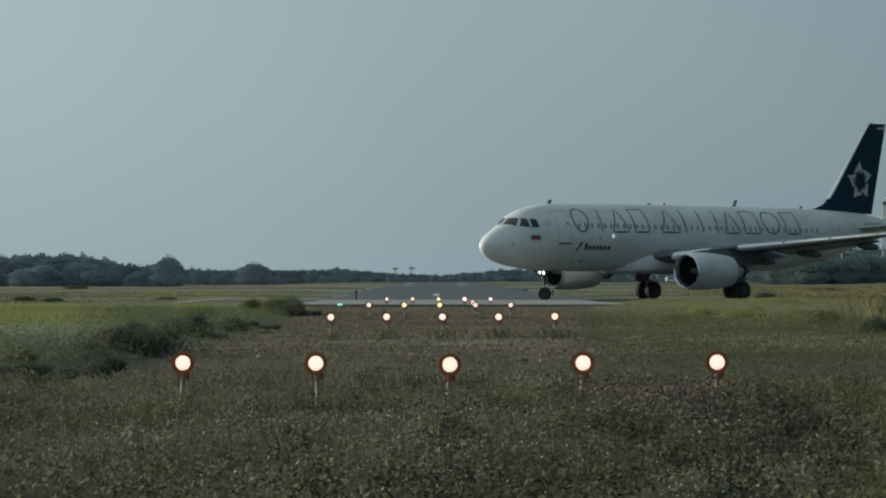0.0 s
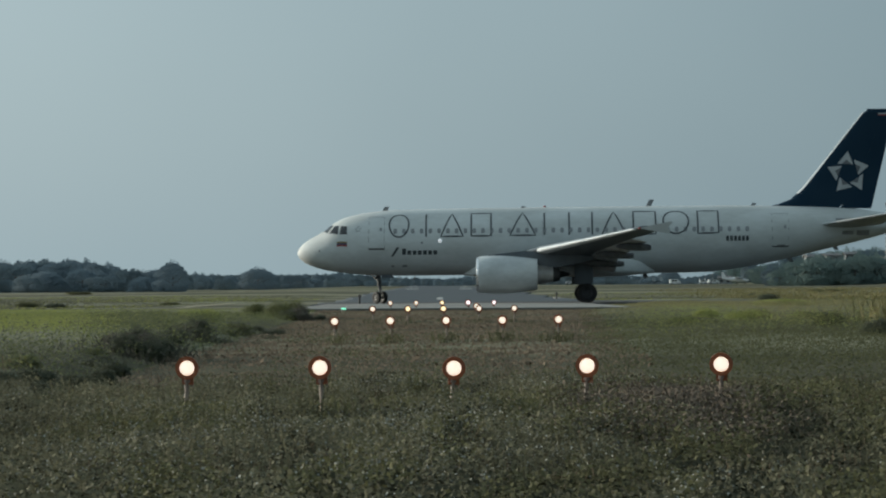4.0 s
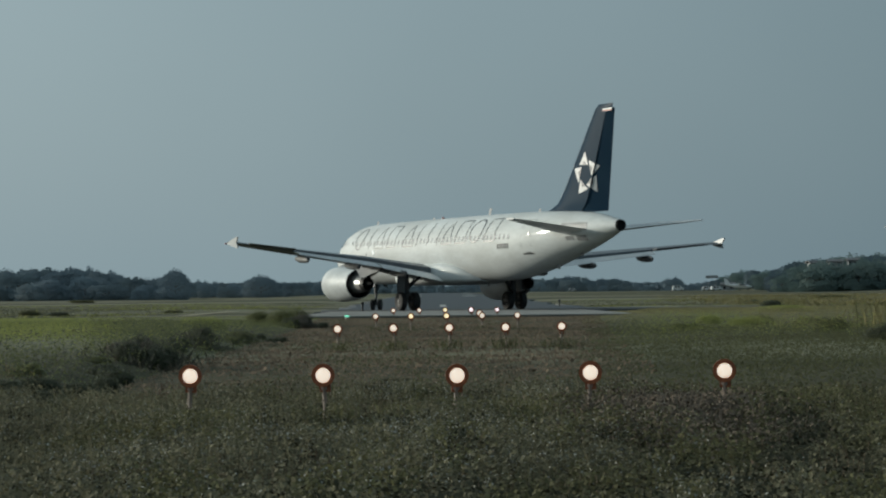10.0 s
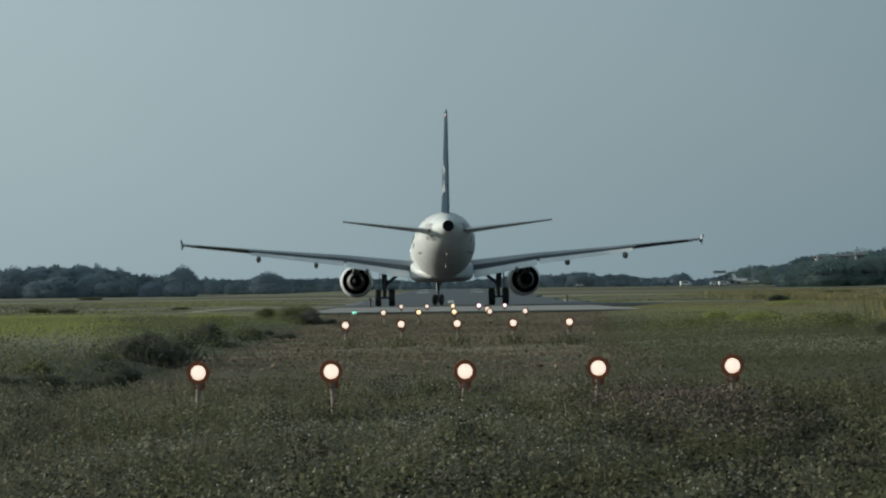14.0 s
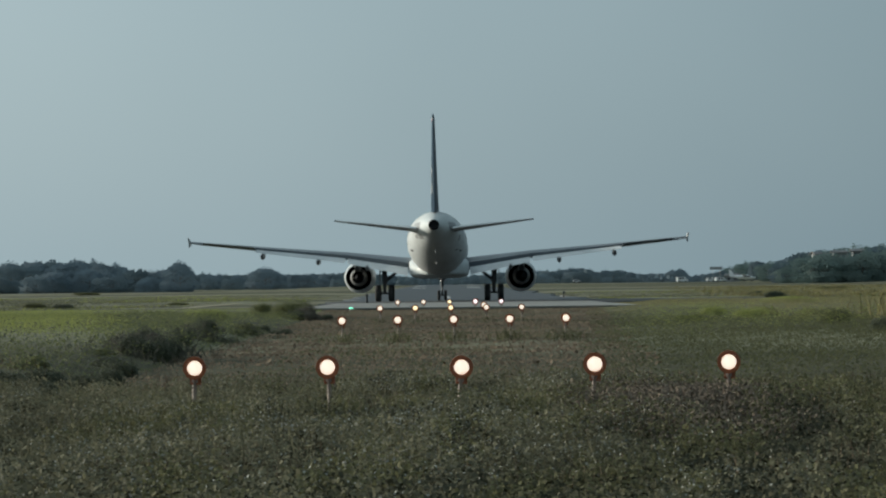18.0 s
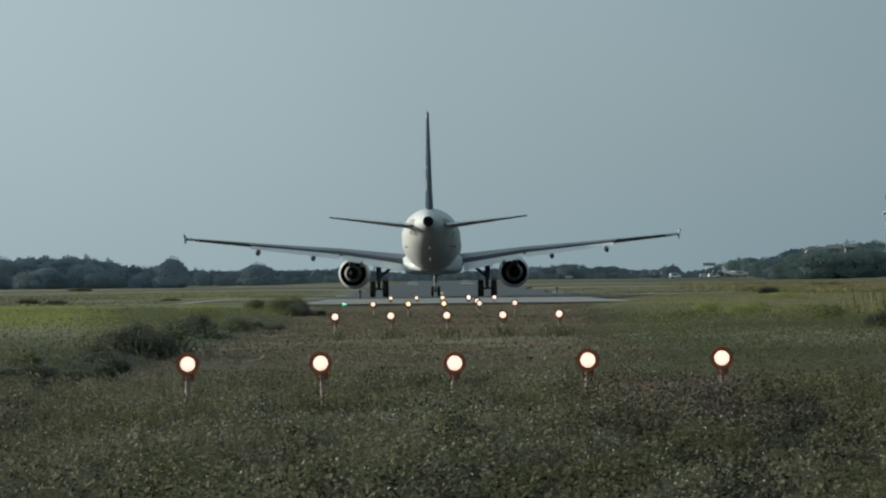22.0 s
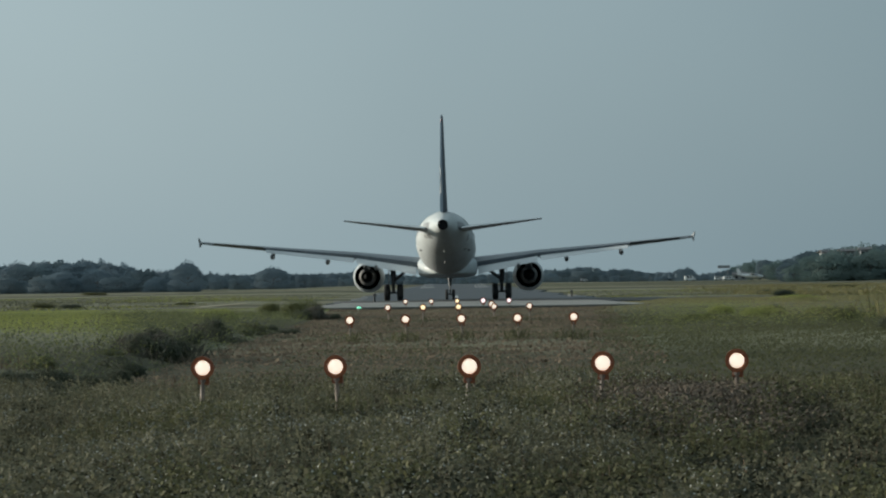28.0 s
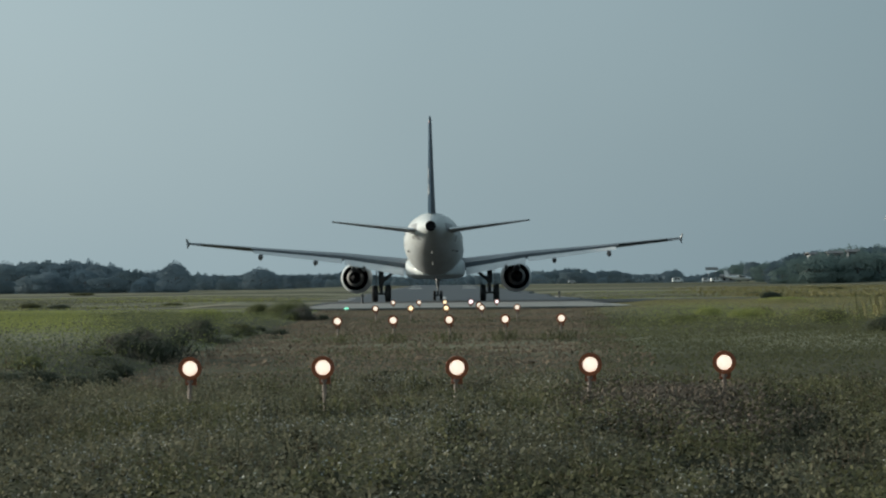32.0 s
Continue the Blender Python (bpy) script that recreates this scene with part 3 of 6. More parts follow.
def airfoil(x, t):
    return 5 * t * (0.2969 * math.sqrt(max(x, 0)) - 0.126 * x - 0.3516 * x * x + 0.2843 * x ** 3 - 0.1036 * x ** 4)


def foil_ring(x0, x1, t, n=9, camber=0.015):
    """Upper side from x1 to x0, lower side back; chord 1, as (x, height)."""
    xs = [x0 + (x1 - x0) * (1 - math.cos(math.pi * k / n)) / 2 for k in range(n + 1)]
    up = [(x, airfoil(x, t) + camber * 4 * x * (1 - x)) for x in xs]
    lo = [(x, -airfoil(x, t) * 0.9 + camber * 4 * x * (1 - x)) for x in xs]
    return up[::-1] + lo[(1 if x0 == 0 else 0):]


def wing_line(l):
    """Leading edge, trailing edge, height and thickness of the wing at l metres out."""
    le = 12.45 + 0.515 * (l - 1.975)
    te = 19.15 + 0.03 * (l - 1.975) if l < 6.4 else 19.28 + (l - 6.4) * 0.238
    z = 2.28 + 0.165 * (l - 1.975) if l < 6.4 else 3.01 + 0.106 * (l - 6.4)
    return le, te, z, 0.15 - 0.042 * min(1, l / 12)


def wing_ring(l, side, x0, x1, drop=0.0, turn=0.0, shift=0.0, thin=None, pivot=None):
    le, te, z, t = wing_line(l)
    c = te - le      # the chord; its nose sits higher than its tail, less so towards the tip
    out = []
    for x, h in (foil_ring(x0, x1, t) if thin is None else [(x0 + (x1 - x0) * px, pz * (x1 - x0)) for px, pz in foil_ring(0, 1, thin, 8, 0.03)]):
        px, pz = x + shift, h - drop
        if turn:
            hx = pivot if pivot is not None else x0
            a = radians(turn)
            dx, dz = px - hx, pz
            px, pz = hx + dx * math.cos(a) + dz * math.sin(a), -dx * math.sin(a) + dz * math.cos(a)
        out.append(at(le + c * px, side * l, z + c * pz + c * (1 - px) * (0.05 - 0.0015 * l)))
    return out


def strip_wing(ls, side, *a, **kw):
    return Shape().loft([wing_ring(l, side, *a, **kw) for l in ls])


def steps(a, b, n):
    return [a + (b - a) * k / n for k in range(n + 1)]


def build_wing(plane, side):
    word = "left" if side > 0 else "right"
    wing = part("wing", strip_wing([1.3] + steps(1.975, 6.4, 4) + steps(7, 16.9, 9), side, 0.0, 0.76), GREYP, plane, "swept grey wing with a pale leading edge")
    for a, b, turn in ((2.15, 6.3, 11), (6.5, 12.5, 10)):
        part("flap", strip_wing(steps(a, b, 3), side, 0.74, 1.05, drop=0.016, turn=turn, thin=0.12), FLAPM, wing, "light grey lowered flap")
    part("aileron", strip_wing(steps(12.65, 16.0, 3), side, 0.755, 1.0, turn=-13, thin=0.14), GREYP, wing, "grey raised aileron")
    part("tip_edge", strip_wing(steps(16.05, 16.9, 1), side, 0.755, 1.0, thin=0.12), GREYP, wing)
    for a, b in ((3.0, 5.0), (6.6, 9.0), (9.1, 11.5), (11.6, 14.0), (14.1, 16.5)):
        part("slat", strip_wing(steps(a, b, 2), side, 0.0, 0.13, drop=0.022, shift=-0.035, turn=-4), SLATM, wing, "pale slat drawn out from the leading edge")
    for l, n in ((4.95, 2.6), (8.3, 2.3), (12.05, 2.0)):
        le, te, z, _ = wing_line(l)
        s = Shape().loft([[at(te - n * 0.75 + n * u, side * l + w * math.cos(k * math.pi / 4), z - 0.36 - 0.1 * u + 1.5 * w * math.sin(k * math.pi / 4)) for k in range(8)]
                          for u, w in ((0, 0.03), (0.12, 0.1), (0.35, 0.15), (0.65, 0.15), (0.88, 0.13), (1.0, 0.09))])
        part("flap_track_fairing", s, STRUT, wing, "dark grey blunt flap track fairing")
    # fence: an arrow-shaped plate above and below the tip
    le, te, z, _ = wing_line(17.0)
    rim = [(le + 0.05, z), (le + 0.65, z + 0.15), (te + 0.1, z + 0.36), (te + 0.25, z + 0.34), (te - 0.02, z + 0.03), (te + 0.12, z - 0.29), (te, z - 0.31), (le + 0.65, z - 0.13)]
    s = Shape().loft([[at(a, side * (16.92 + 0.05 * (b - z)), b) for a, b in rim], [at(a, side * (16.99 + 0.09 * (b - z)), b) for a, b in rim]])
    part("wingtip_fence", s, STAB, wing, "pale grey arrow-shaped wingtip fence", sharp=20)
    part("navigation_light", Shape().spin([(-0.1, 0.0), (-0.07, 0.05), (0.05, 0.06), (0.08, 0.0)], at(le + 0.05, side * 17.0, z), (0, -1, 0), 8), RED if side > 0 else SILVER, wing)
    return wing


def build_engine(plane, side):
    o = at(11.1, side * 5.75, 1.72)
    aft = (0, -1, 0)
    eng = part("engine_nacelle", Shape().spin([(0.3, 0.87), (0.14, 0.93), (0.14, 1.045), (0.45, 1.1), (1.0, 1.13), (1.8, 1.12), (2.7, 1.05), (3.62, 0.93), (3.62, 0.9), (2.9, 0.94), (2.4, 0.94)], o, aft, 40), NACELLE, plane, "stained white engine cowl with a metal lip")
    part("inlet_lip", Shape().spin([(0.34, 0.865), (0.12, 0.905), (0.02, 0.955), (0.0, 0.985), (0.03, 1.015), (0.145, 1.05)], o, aft, 40), METAL, eng, "bright bare metal inlet lip")
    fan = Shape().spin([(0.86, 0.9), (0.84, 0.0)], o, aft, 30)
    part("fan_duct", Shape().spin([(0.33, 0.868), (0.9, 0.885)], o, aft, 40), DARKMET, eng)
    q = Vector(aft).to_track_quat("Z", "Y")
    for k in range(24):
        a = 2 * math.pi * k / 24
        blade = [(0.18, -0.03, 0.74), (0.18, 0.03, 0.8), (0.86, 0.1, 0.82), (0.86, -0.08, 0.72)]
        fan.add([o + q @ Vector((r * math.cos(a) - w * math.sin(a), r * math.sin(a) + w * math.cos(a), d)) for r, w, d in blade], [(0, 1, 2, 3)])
    part("fan", fan, DARKMET, eng, "fan blades darkened for the inlet's shade")
    part("spinner", Shape().spin([(0.42, 0.0), (0.5, 0.07), (0.65, 0.15), (0.82, 0.22)], o, aft, 16), SILVER_DK, eng)
    part("bypass_duct", Shape().spin([(3.6, 0.915), (2.6, 0.93), (2.45, 0.6)], o, aft, 36), DARKMET, eng, "bypass duct darkened for its inner shade")
    part("core_cowl", Shape().spin([(2.4, 0.62), (3.1, 0.64), (3.7, 0.6), (4.55, 0.465)], o, aft, 30), HOTMETAL, eng, "heat-stained metal core cowl")
    part("core_nozzle", Shape().spin([(4.55, 0.462), (4.95, 0.4), (4.95, 0.37), (4.5, 0.38)], o, aft, 30), NOZZLE, eng, "dark metal core nozzle")
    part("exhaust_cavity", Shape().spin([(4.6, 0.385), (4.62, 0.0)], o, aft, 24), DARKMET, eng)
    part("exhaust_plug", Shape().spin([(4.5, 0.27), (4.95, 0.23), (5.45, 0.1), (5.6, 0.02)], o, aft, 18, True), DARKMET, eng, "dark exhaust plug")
    lx = side * 5.75
    zw = wing_line(5.75)[2]
    rings = []
    for s, lo, hi, w in ((11.8, 2.74, 2.86, 0.03), (12.7, 2.55, 2.98, 0.17), (14.0, 2.4, zw + 0.2, 0.22), (15.6, 2.05, zw + 0.12, 0.22), (16.8, 2.3, zw, 0.18), (18.0, zw - 0.35, zw - 0.15, 0.03)):
        rings.append([at(s, lx + a, b) for a, b in ((-w, lo), (-w, hi), (w, hi), (w, lo))])
    part("engine_pylon", Shape().loft(rings), GREYP, plane, "grey pylon joining engine and wing")
    sk = Shape().loft([[at(s, lx - side * (0.72 + dx), 2.45 + dz) for dx, dz in ((0, 0), (h, h * 0.8), (h + 0.02, h * 0.8 - 0.02), (0.03, -0.03))] for s, h in ((12.1, 0.02), (12.5, 0.25), (13.1, 0.28))])
    part("nacelle_strake", sk, WHITE, eng)
    return eng


def build_tailplane(plane, side):
    def ring(u, x0=0.0, x1=1.0):
        l = 0.7 + 5.52 * u
        le, te = 31.5 + 3.85 * u, 35.5 + 1.1 * u
        z = 4.58 + 0.58 * u
        return [at(le + (te - le) * x, side * l, z + (te - le) * h) for x, h in foil_ring(x0, x1, 0.1 - 0.01 * u, 8, -0.005)]
    st = part("horizontal_stabilizer", Shape().loft([ring(k / 6, 0, 0.7) for k in range(7)]), STAB, plane, "pale grey swept tailplane")
    part("elevator", Shape().loft([ring(0.08 + 0.9 * k / 5, 0.702, 1.0) for k in range(6)]), FLAPM, st)


def build_fin(plane):
    def le(z):
        if z < 6.25:
            return 28.7 + 1.62 * (max(0.0, z - 5.75) / 0.5) ** 0.75
        return 30.32 + (z - 6.25) * 1.04 if z < 7.05 else 31.15 + (z - 7.05) * 0.806

    def te(z):
        return 35.23 + (z - 5.6) * 0.244

    def ring(z, x0, x1):
        a, b = le(z), te(z)
        t = 0.1 if z > 7 else 0.1 * min(1, 5.2 / (b - a))
        return [at(a + (b - a) * x, h * (b - a) * (1 if z < 11.6 else 0.5), z) for x, h in foil_ring(x0, x1, t, 9, 0.0)]
    zs = [5.5, 5.75, 6.0, 6.25, 6.6, 7.0, 7.5, 8.2, 9.0, 10.0, 11.0, 11.55]
    fin = part("fin", Shape().loft([ring(z, 0.0, 0.6985) for z in zs]), NAVY, plane, "tall dark navy tail fin")
    rudder = part("rudder", Shape().loft([ring(z, 0.7, 1.0) for z in [5.66, 6.2, 7, 8, 9, 10, 11, 11.5]]), NAVY, plane, "dark navy rudder")
    cap = Shape().loft([[at(le(11.55) + (te(z) - le(11.55)) * x + (0.0 if z < 11.6 else 0.25 * (1 - x)), h * 1.9 * w, z) for x, h in foil_ring(0, 1, 0.1, 9, 0)] for z, w in ((11.52, 1.0), (11.66, 0.85), (11.76, 0.4))])
    part("fin_cap", cap, NAVY, fin)
    # pale slat paint stands for the sun's glint on the metal edge
    edge = Shape().loft([[p + at(0, 0, 0) - at(0.02, 0, 0) for p in ring(z, 0.0, 0.032)] for z in zs[4:]])
    part("fin_leading_edge", edge, SLATM, fin, "metal leading edge painted pale for its glint")

    def on_fin(s, z, lift=0.015):
        a, b = le(z), te(z)
        x = (s - a) / (b - a)
        return at(s, airfoil(x, 0.1) * (b - a) + lift, z)
    # tail mark: five flat triangles in a ring, fold shading painted in three greys
    def flat(pts, lift):
        s = Shape()
        n = 4
        idx, verts, faces = {}, [], []
        for i in range(n + 1):
            for j in range(n + 1 - i):
                p = (pts[0] * (n - i - j) + pts[1] * i + pts[2] * j) / n
                idx[i, j] = len(verts); verts.append(on_fin(p.x, p.y, lift))
        for i in range(n):
            for j in range(n - i):
                faces.append((idx[i, j], idx[i + 1, j], idx[i, j + 1]))
                if i + j < n - 1:
                    faces.append((idx[i + 1, j], idx[i + 1, j + 1], idx[i, j + 1]))
        return s.add(verts, faces)
    def hinge(z):
        return le(z) + 0.7 * (te(z) - le(z))

    def clip(poly, aft):
        """The piece of a flat outline before or behind the rudder's hinge."""
        out = []
        for a, b in zip(poly, poly[1:] + poly[:1]):
            da, db = [(p.x - hinge(p.y)) * (1 if aft else -1) for p in (a, b)]
            if da >= 0:
                out.append(a)
            if da * db < 0:
                out.append(a + (b - a) * (da / (da - db)))
        return out

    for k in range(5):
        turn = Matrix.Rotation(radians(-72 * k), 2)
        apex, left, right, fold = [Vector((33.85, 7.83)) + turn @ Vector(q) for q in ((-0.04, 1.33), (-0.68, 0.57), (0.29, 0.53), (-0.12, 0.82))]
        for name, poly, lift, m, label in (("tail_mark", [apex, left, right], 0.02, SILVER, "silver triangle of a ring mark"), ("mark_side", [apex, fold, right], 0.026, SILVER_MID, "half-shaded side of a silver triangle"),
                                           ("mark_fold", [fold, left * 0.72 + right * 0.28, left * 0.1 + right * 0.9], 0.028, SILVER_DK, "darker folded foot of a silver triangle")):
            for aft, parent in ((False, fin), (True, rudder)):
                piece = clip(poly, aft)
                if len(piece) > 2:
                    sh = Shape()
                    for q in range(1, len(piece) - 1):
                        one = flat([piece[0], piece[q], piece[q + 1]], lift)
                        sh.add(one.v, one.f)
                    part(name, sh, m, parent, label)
    for z0, z1, m in ((11.42, 11.5, SILVER), (11.34, 11.42, RED)):
        s = Shape().add([on_fin(a, b) for a, b in ((te(z0) - 0.95, z0), (te(z0) - 0.06, z0), (te(z1) - 0.06, z1), (te(z1) - 0.95, z1))], [(0, 1, 2, 3)])
        part("fin_tip_patch", s, m, fin, smooth=False)
    return rudder, at(hinge(5.66), 0, 5.66), (at(hinge(11.5), 0, 11.5) - at(hinge(5.66), 0, 5.66)).normalized()


def build_wheel(parent, name, m, r, w, apart=False):
    prof = [(-w / 2, r * 0.55), (-w / 2, r * 0.82), (-w * 0.42, r * 0.94), (-w * 0.25, r), (-w * 0.2, r * 0.985), (-w * 0.05, r * 0.985), (0, r), (w * 0.05, r * 0.985), (w * 0.2, r * 0.985), (w * 0.25, r), (w * 0.42, r * 0.94), (w / 2, r * 0.82), (w / 2, r * 0.55)]
    tyre = part(name, Shape().spin(prof, (0, 0, 0), (1, 0, 0), 28), RUBBER, parent, "black grooved tyre", m=m)
    rim = Shape()
    for e in (-1, 1):
        rim.spin([(e * w * 0.5, r * 0.56), (e * w * 0.42, r * 0.5), (e * w * 0.34, r * 0.3), (e * w * 0.48, r * 0.2), (e * w * 0.5, 0.0)], (0, 0, 0), (1, 0, 0), 18)
        for k in range(8):
            a = 2 * math.pi * k / 8
            rim.tube((e * w * 0.36, r * 0.4 * math.cos(a), r * 0.4 * math.sin(a)), (e * w * 0.44, r * 0.4 * math.cos(a), r * 0.4 * math.sin(a)), r * 0.05, None, 6)
    if apart:
        return [tyre, part("wheel_rim", rim, RIMM, parent, m=m)]
    part("rim", rim, RIMM, tyre)
    return [tyre]


def build_main_gear(plane, side):
    l = side * TRACK
    top = at(17.45, l + side * 0.05, 2.75)
    g = part("main_gear_leg", Shape().tube(at(GEAR_S, l, 0.58), at(17.6, l, 1.35), 0.1, 0.115, 12).tube(at(17.6, l, 1.3), top, 0.18, 0.2, 12)
             .tube(at(GEAR_S, l - 0.42, 0.58), at(GEAR_S, l + 0.42, 0.58), 0.075, None, 10), STRUT, plane, "dark steel landing gear leg")
    part("side_brace", Shape().tube(at(17.6, l - side * 0.1, 1.45), at(17.5, l - side * 1.35, 2.45), 0.09, 0.1, 8).tube(at(17.6, l, 1.45), at(17.35, l - side * 0.6, 1.95), 0.05, None, 8), STRUT, g)
    part("torque_link", Shape().tube(at(17.85, l, 1.25), at(18.05, l, 0.95), 0.045, None, 6).tube(at(18.05, l, 0.95), at(17.8, l, 0.65), 0.045, None, 6), STRUT, g)
    door = Shape().loft([[at(s, l + side * (0.3 + o), z) for o, z in ((0, 2.62), (0.04, 2.62), (0.09, 1.1 + 0.12 * abs(s - 17.5)), (0.05, 1.1 + 0.12 * abs(s - 17.5)))] for s in (16.95, 17.3, 17.7, 18.05)])
    part("gear_door", door, GREYP, g, "grey gear door fixed to the leg")
    part("brake_line", Shape().tube(at(17.72, l + 0.13, 0.7), at(17.6, l + 0.16, 2.3), 0.018, None, 6), DARKMET, g)
    return [w for o in (-0.46, 0.46) for w in build_wheel(plane, "main_wheel", Matrix.Translation(at(GEAR_S, l + o, 0.585)), 0.585, 0.42)]


def build_nose_gear(plane):
    steer = part("nose_gear_leg", Shape().tube((0, 0, 0.38), (0, 0.02, 1.0), 0.06, 0.065, 12).tube((0, 0.02, 0.95), (0, 0.12, 2.1), 0.095, 0.105, 12)
                 .tube((-0.3, 0, 0.38), (0.3, 0, 0.38), 0.05, None, 8), STRUT, plane, "dark steel nose gear leg", m=Matrix.Translation(at(NOSE_S, 0, 0)))
    part("drag_brace", Shape().tube((0.1, 0.05, 1.35), (0.16, 0.9, 1.95), 0.045, None, 8).tube((-0.1, 0.05, 1.35), (-0.16, 0.9, 1.95), 0.045, None, 8), STRUT, steer)
    part("torque_link", Shape().tube((0, -0.07, 1.0), (0, -0.28, 0.75), 0.035, None, 6).tube((0, -0.28, 0.75), (0, -0.06, 0.45), 0.035, None, 6), STRUT, steer)
    for x in (-0.17, 0.17):
        o = at(NOSE_S, 0, 0) + Vector((x, 0.24, 1.62))
        light = part("taxi_light", Shape().spin([(0.005, 0.112), (0.03, 0.12), (-0.1, 0.08), (-0.14, 0.0)], o, (0, 1, 0), 14), STRUT, plane, "round lit taxi light")
        part("taxi_light_lens", Shape().spin([(0.02, 0.0), (0.012, 0.07), (0.004, 0.113)], o, (0, 1, 0), 14), LANDLIGHT, light, "glowing white lens")
    part("nose_gear_collar", Shape().tube(at(NOSE_S, 0, 0) + Vector((0, 0.03, 1.05)), at(NOSE_S, 0, 0) + Vector((0, 0.12, 2.0)), 0.12, 0.14, 12), STRUT, plane, "dark steel upper nose gear leg")
    for e in (-1, 1):
        part("nose_gear_door", Shape().loft([[at(s, e * (0.42 + o), z) for o, z in ((0, 1.88), (0.03, 1.88), (0.09, 1.58), (0.06, 1.58))] for s in (5.2, 5.5, 5.85)]), GREYP, plane, "grey hanging nose gear door")
    return steer, [w for x in (-0.25, 0.25) for w in build_wheel(steer, "nose_wheel", Matrix.Translation((x, 0, 0.381)), 0.381, 0.22, True)]


def build_titles(plane):
    """The airline's titles and marks, as plain outline shapes and blocks in their colours."""
    lo, hi = 8.5, 55.0
    mid = (lo + hi) / 2

    def oval(a, b):
        return [((a + b) / 2 + (b - a) / 2 * math.cos(t), mid + (hi - lo) / 2 * math.sin(t)) for t in [2 * math.pi * k / 18 for k in range(18)]]

    def upright(a):
        return [(a, lo), (a, hi)]

    def peak(a, b):
        return [(a, lo), ((a + b) / 2, hi), (b, lo)]

    def pane(a, b):
        return [(a, lo), (a, hi), (b, hi), (b, lo)]
    shapes = [(oval(5.75, 6.95), True), (upright(8.0), False), (peak(8.9, 10.25), True), (pane(10.75, 11.95), True),
              (peak(13.1, 14.65), True), (upright(15.2), False), (upright(16.7), False), (upright(18.1), False),
              (peak(18.7, 20.1), True), (pane(20.6, 21.95), True), (oval(22.4, 23.95), True), (pane(24.5, 25.75), True)]
    for pts, closed in shapes:
        part("title_shape", ribbon(pts, 0.1, closed), TITLE, plane, "thin dark painted outline shape")
    for k in range(7):
        s = 6.54 + k * 0.317
        part("title_block", rect(s, s + 0.23, 2.99, 3.24 + (0.12 if k == 0 else 0), n=2), TITLE, plane, "small dark painted block")
    part("title_slash", patch([(5.84, angle_of(5.8, 2.88)), (5.98, angle_of(5.9, 2.88)), (6.38, angle_of(6.3, 3.44)), (6.2, angle_of(6.2, 3.44))], n=2), TITLE, plane, "small dark painted slash")
    for side in (-1, 1):
        part("tail_trim_plate", rect(32.9, 35.2, 4.6, 5.02, side=side, n=4), WEAR_AND_SHADE, plane, "worn grey plate at the tailplane root")
    for k in range(6):
        s = 26.2 + k * 0.24
        part("registration_bar", rect(s, s + 0.17, 3.7, 4.0, n=2), TITLE, plane, "small dark painted bar")
    for k, m in enumerate((YELLOW, BLUE, RED)):
        part("flag_stripe", rect(2.52, 3.17, 3.81 - 0.1 * (k + 1), 3.81 - 0.1 * k, n=3), m, plane)


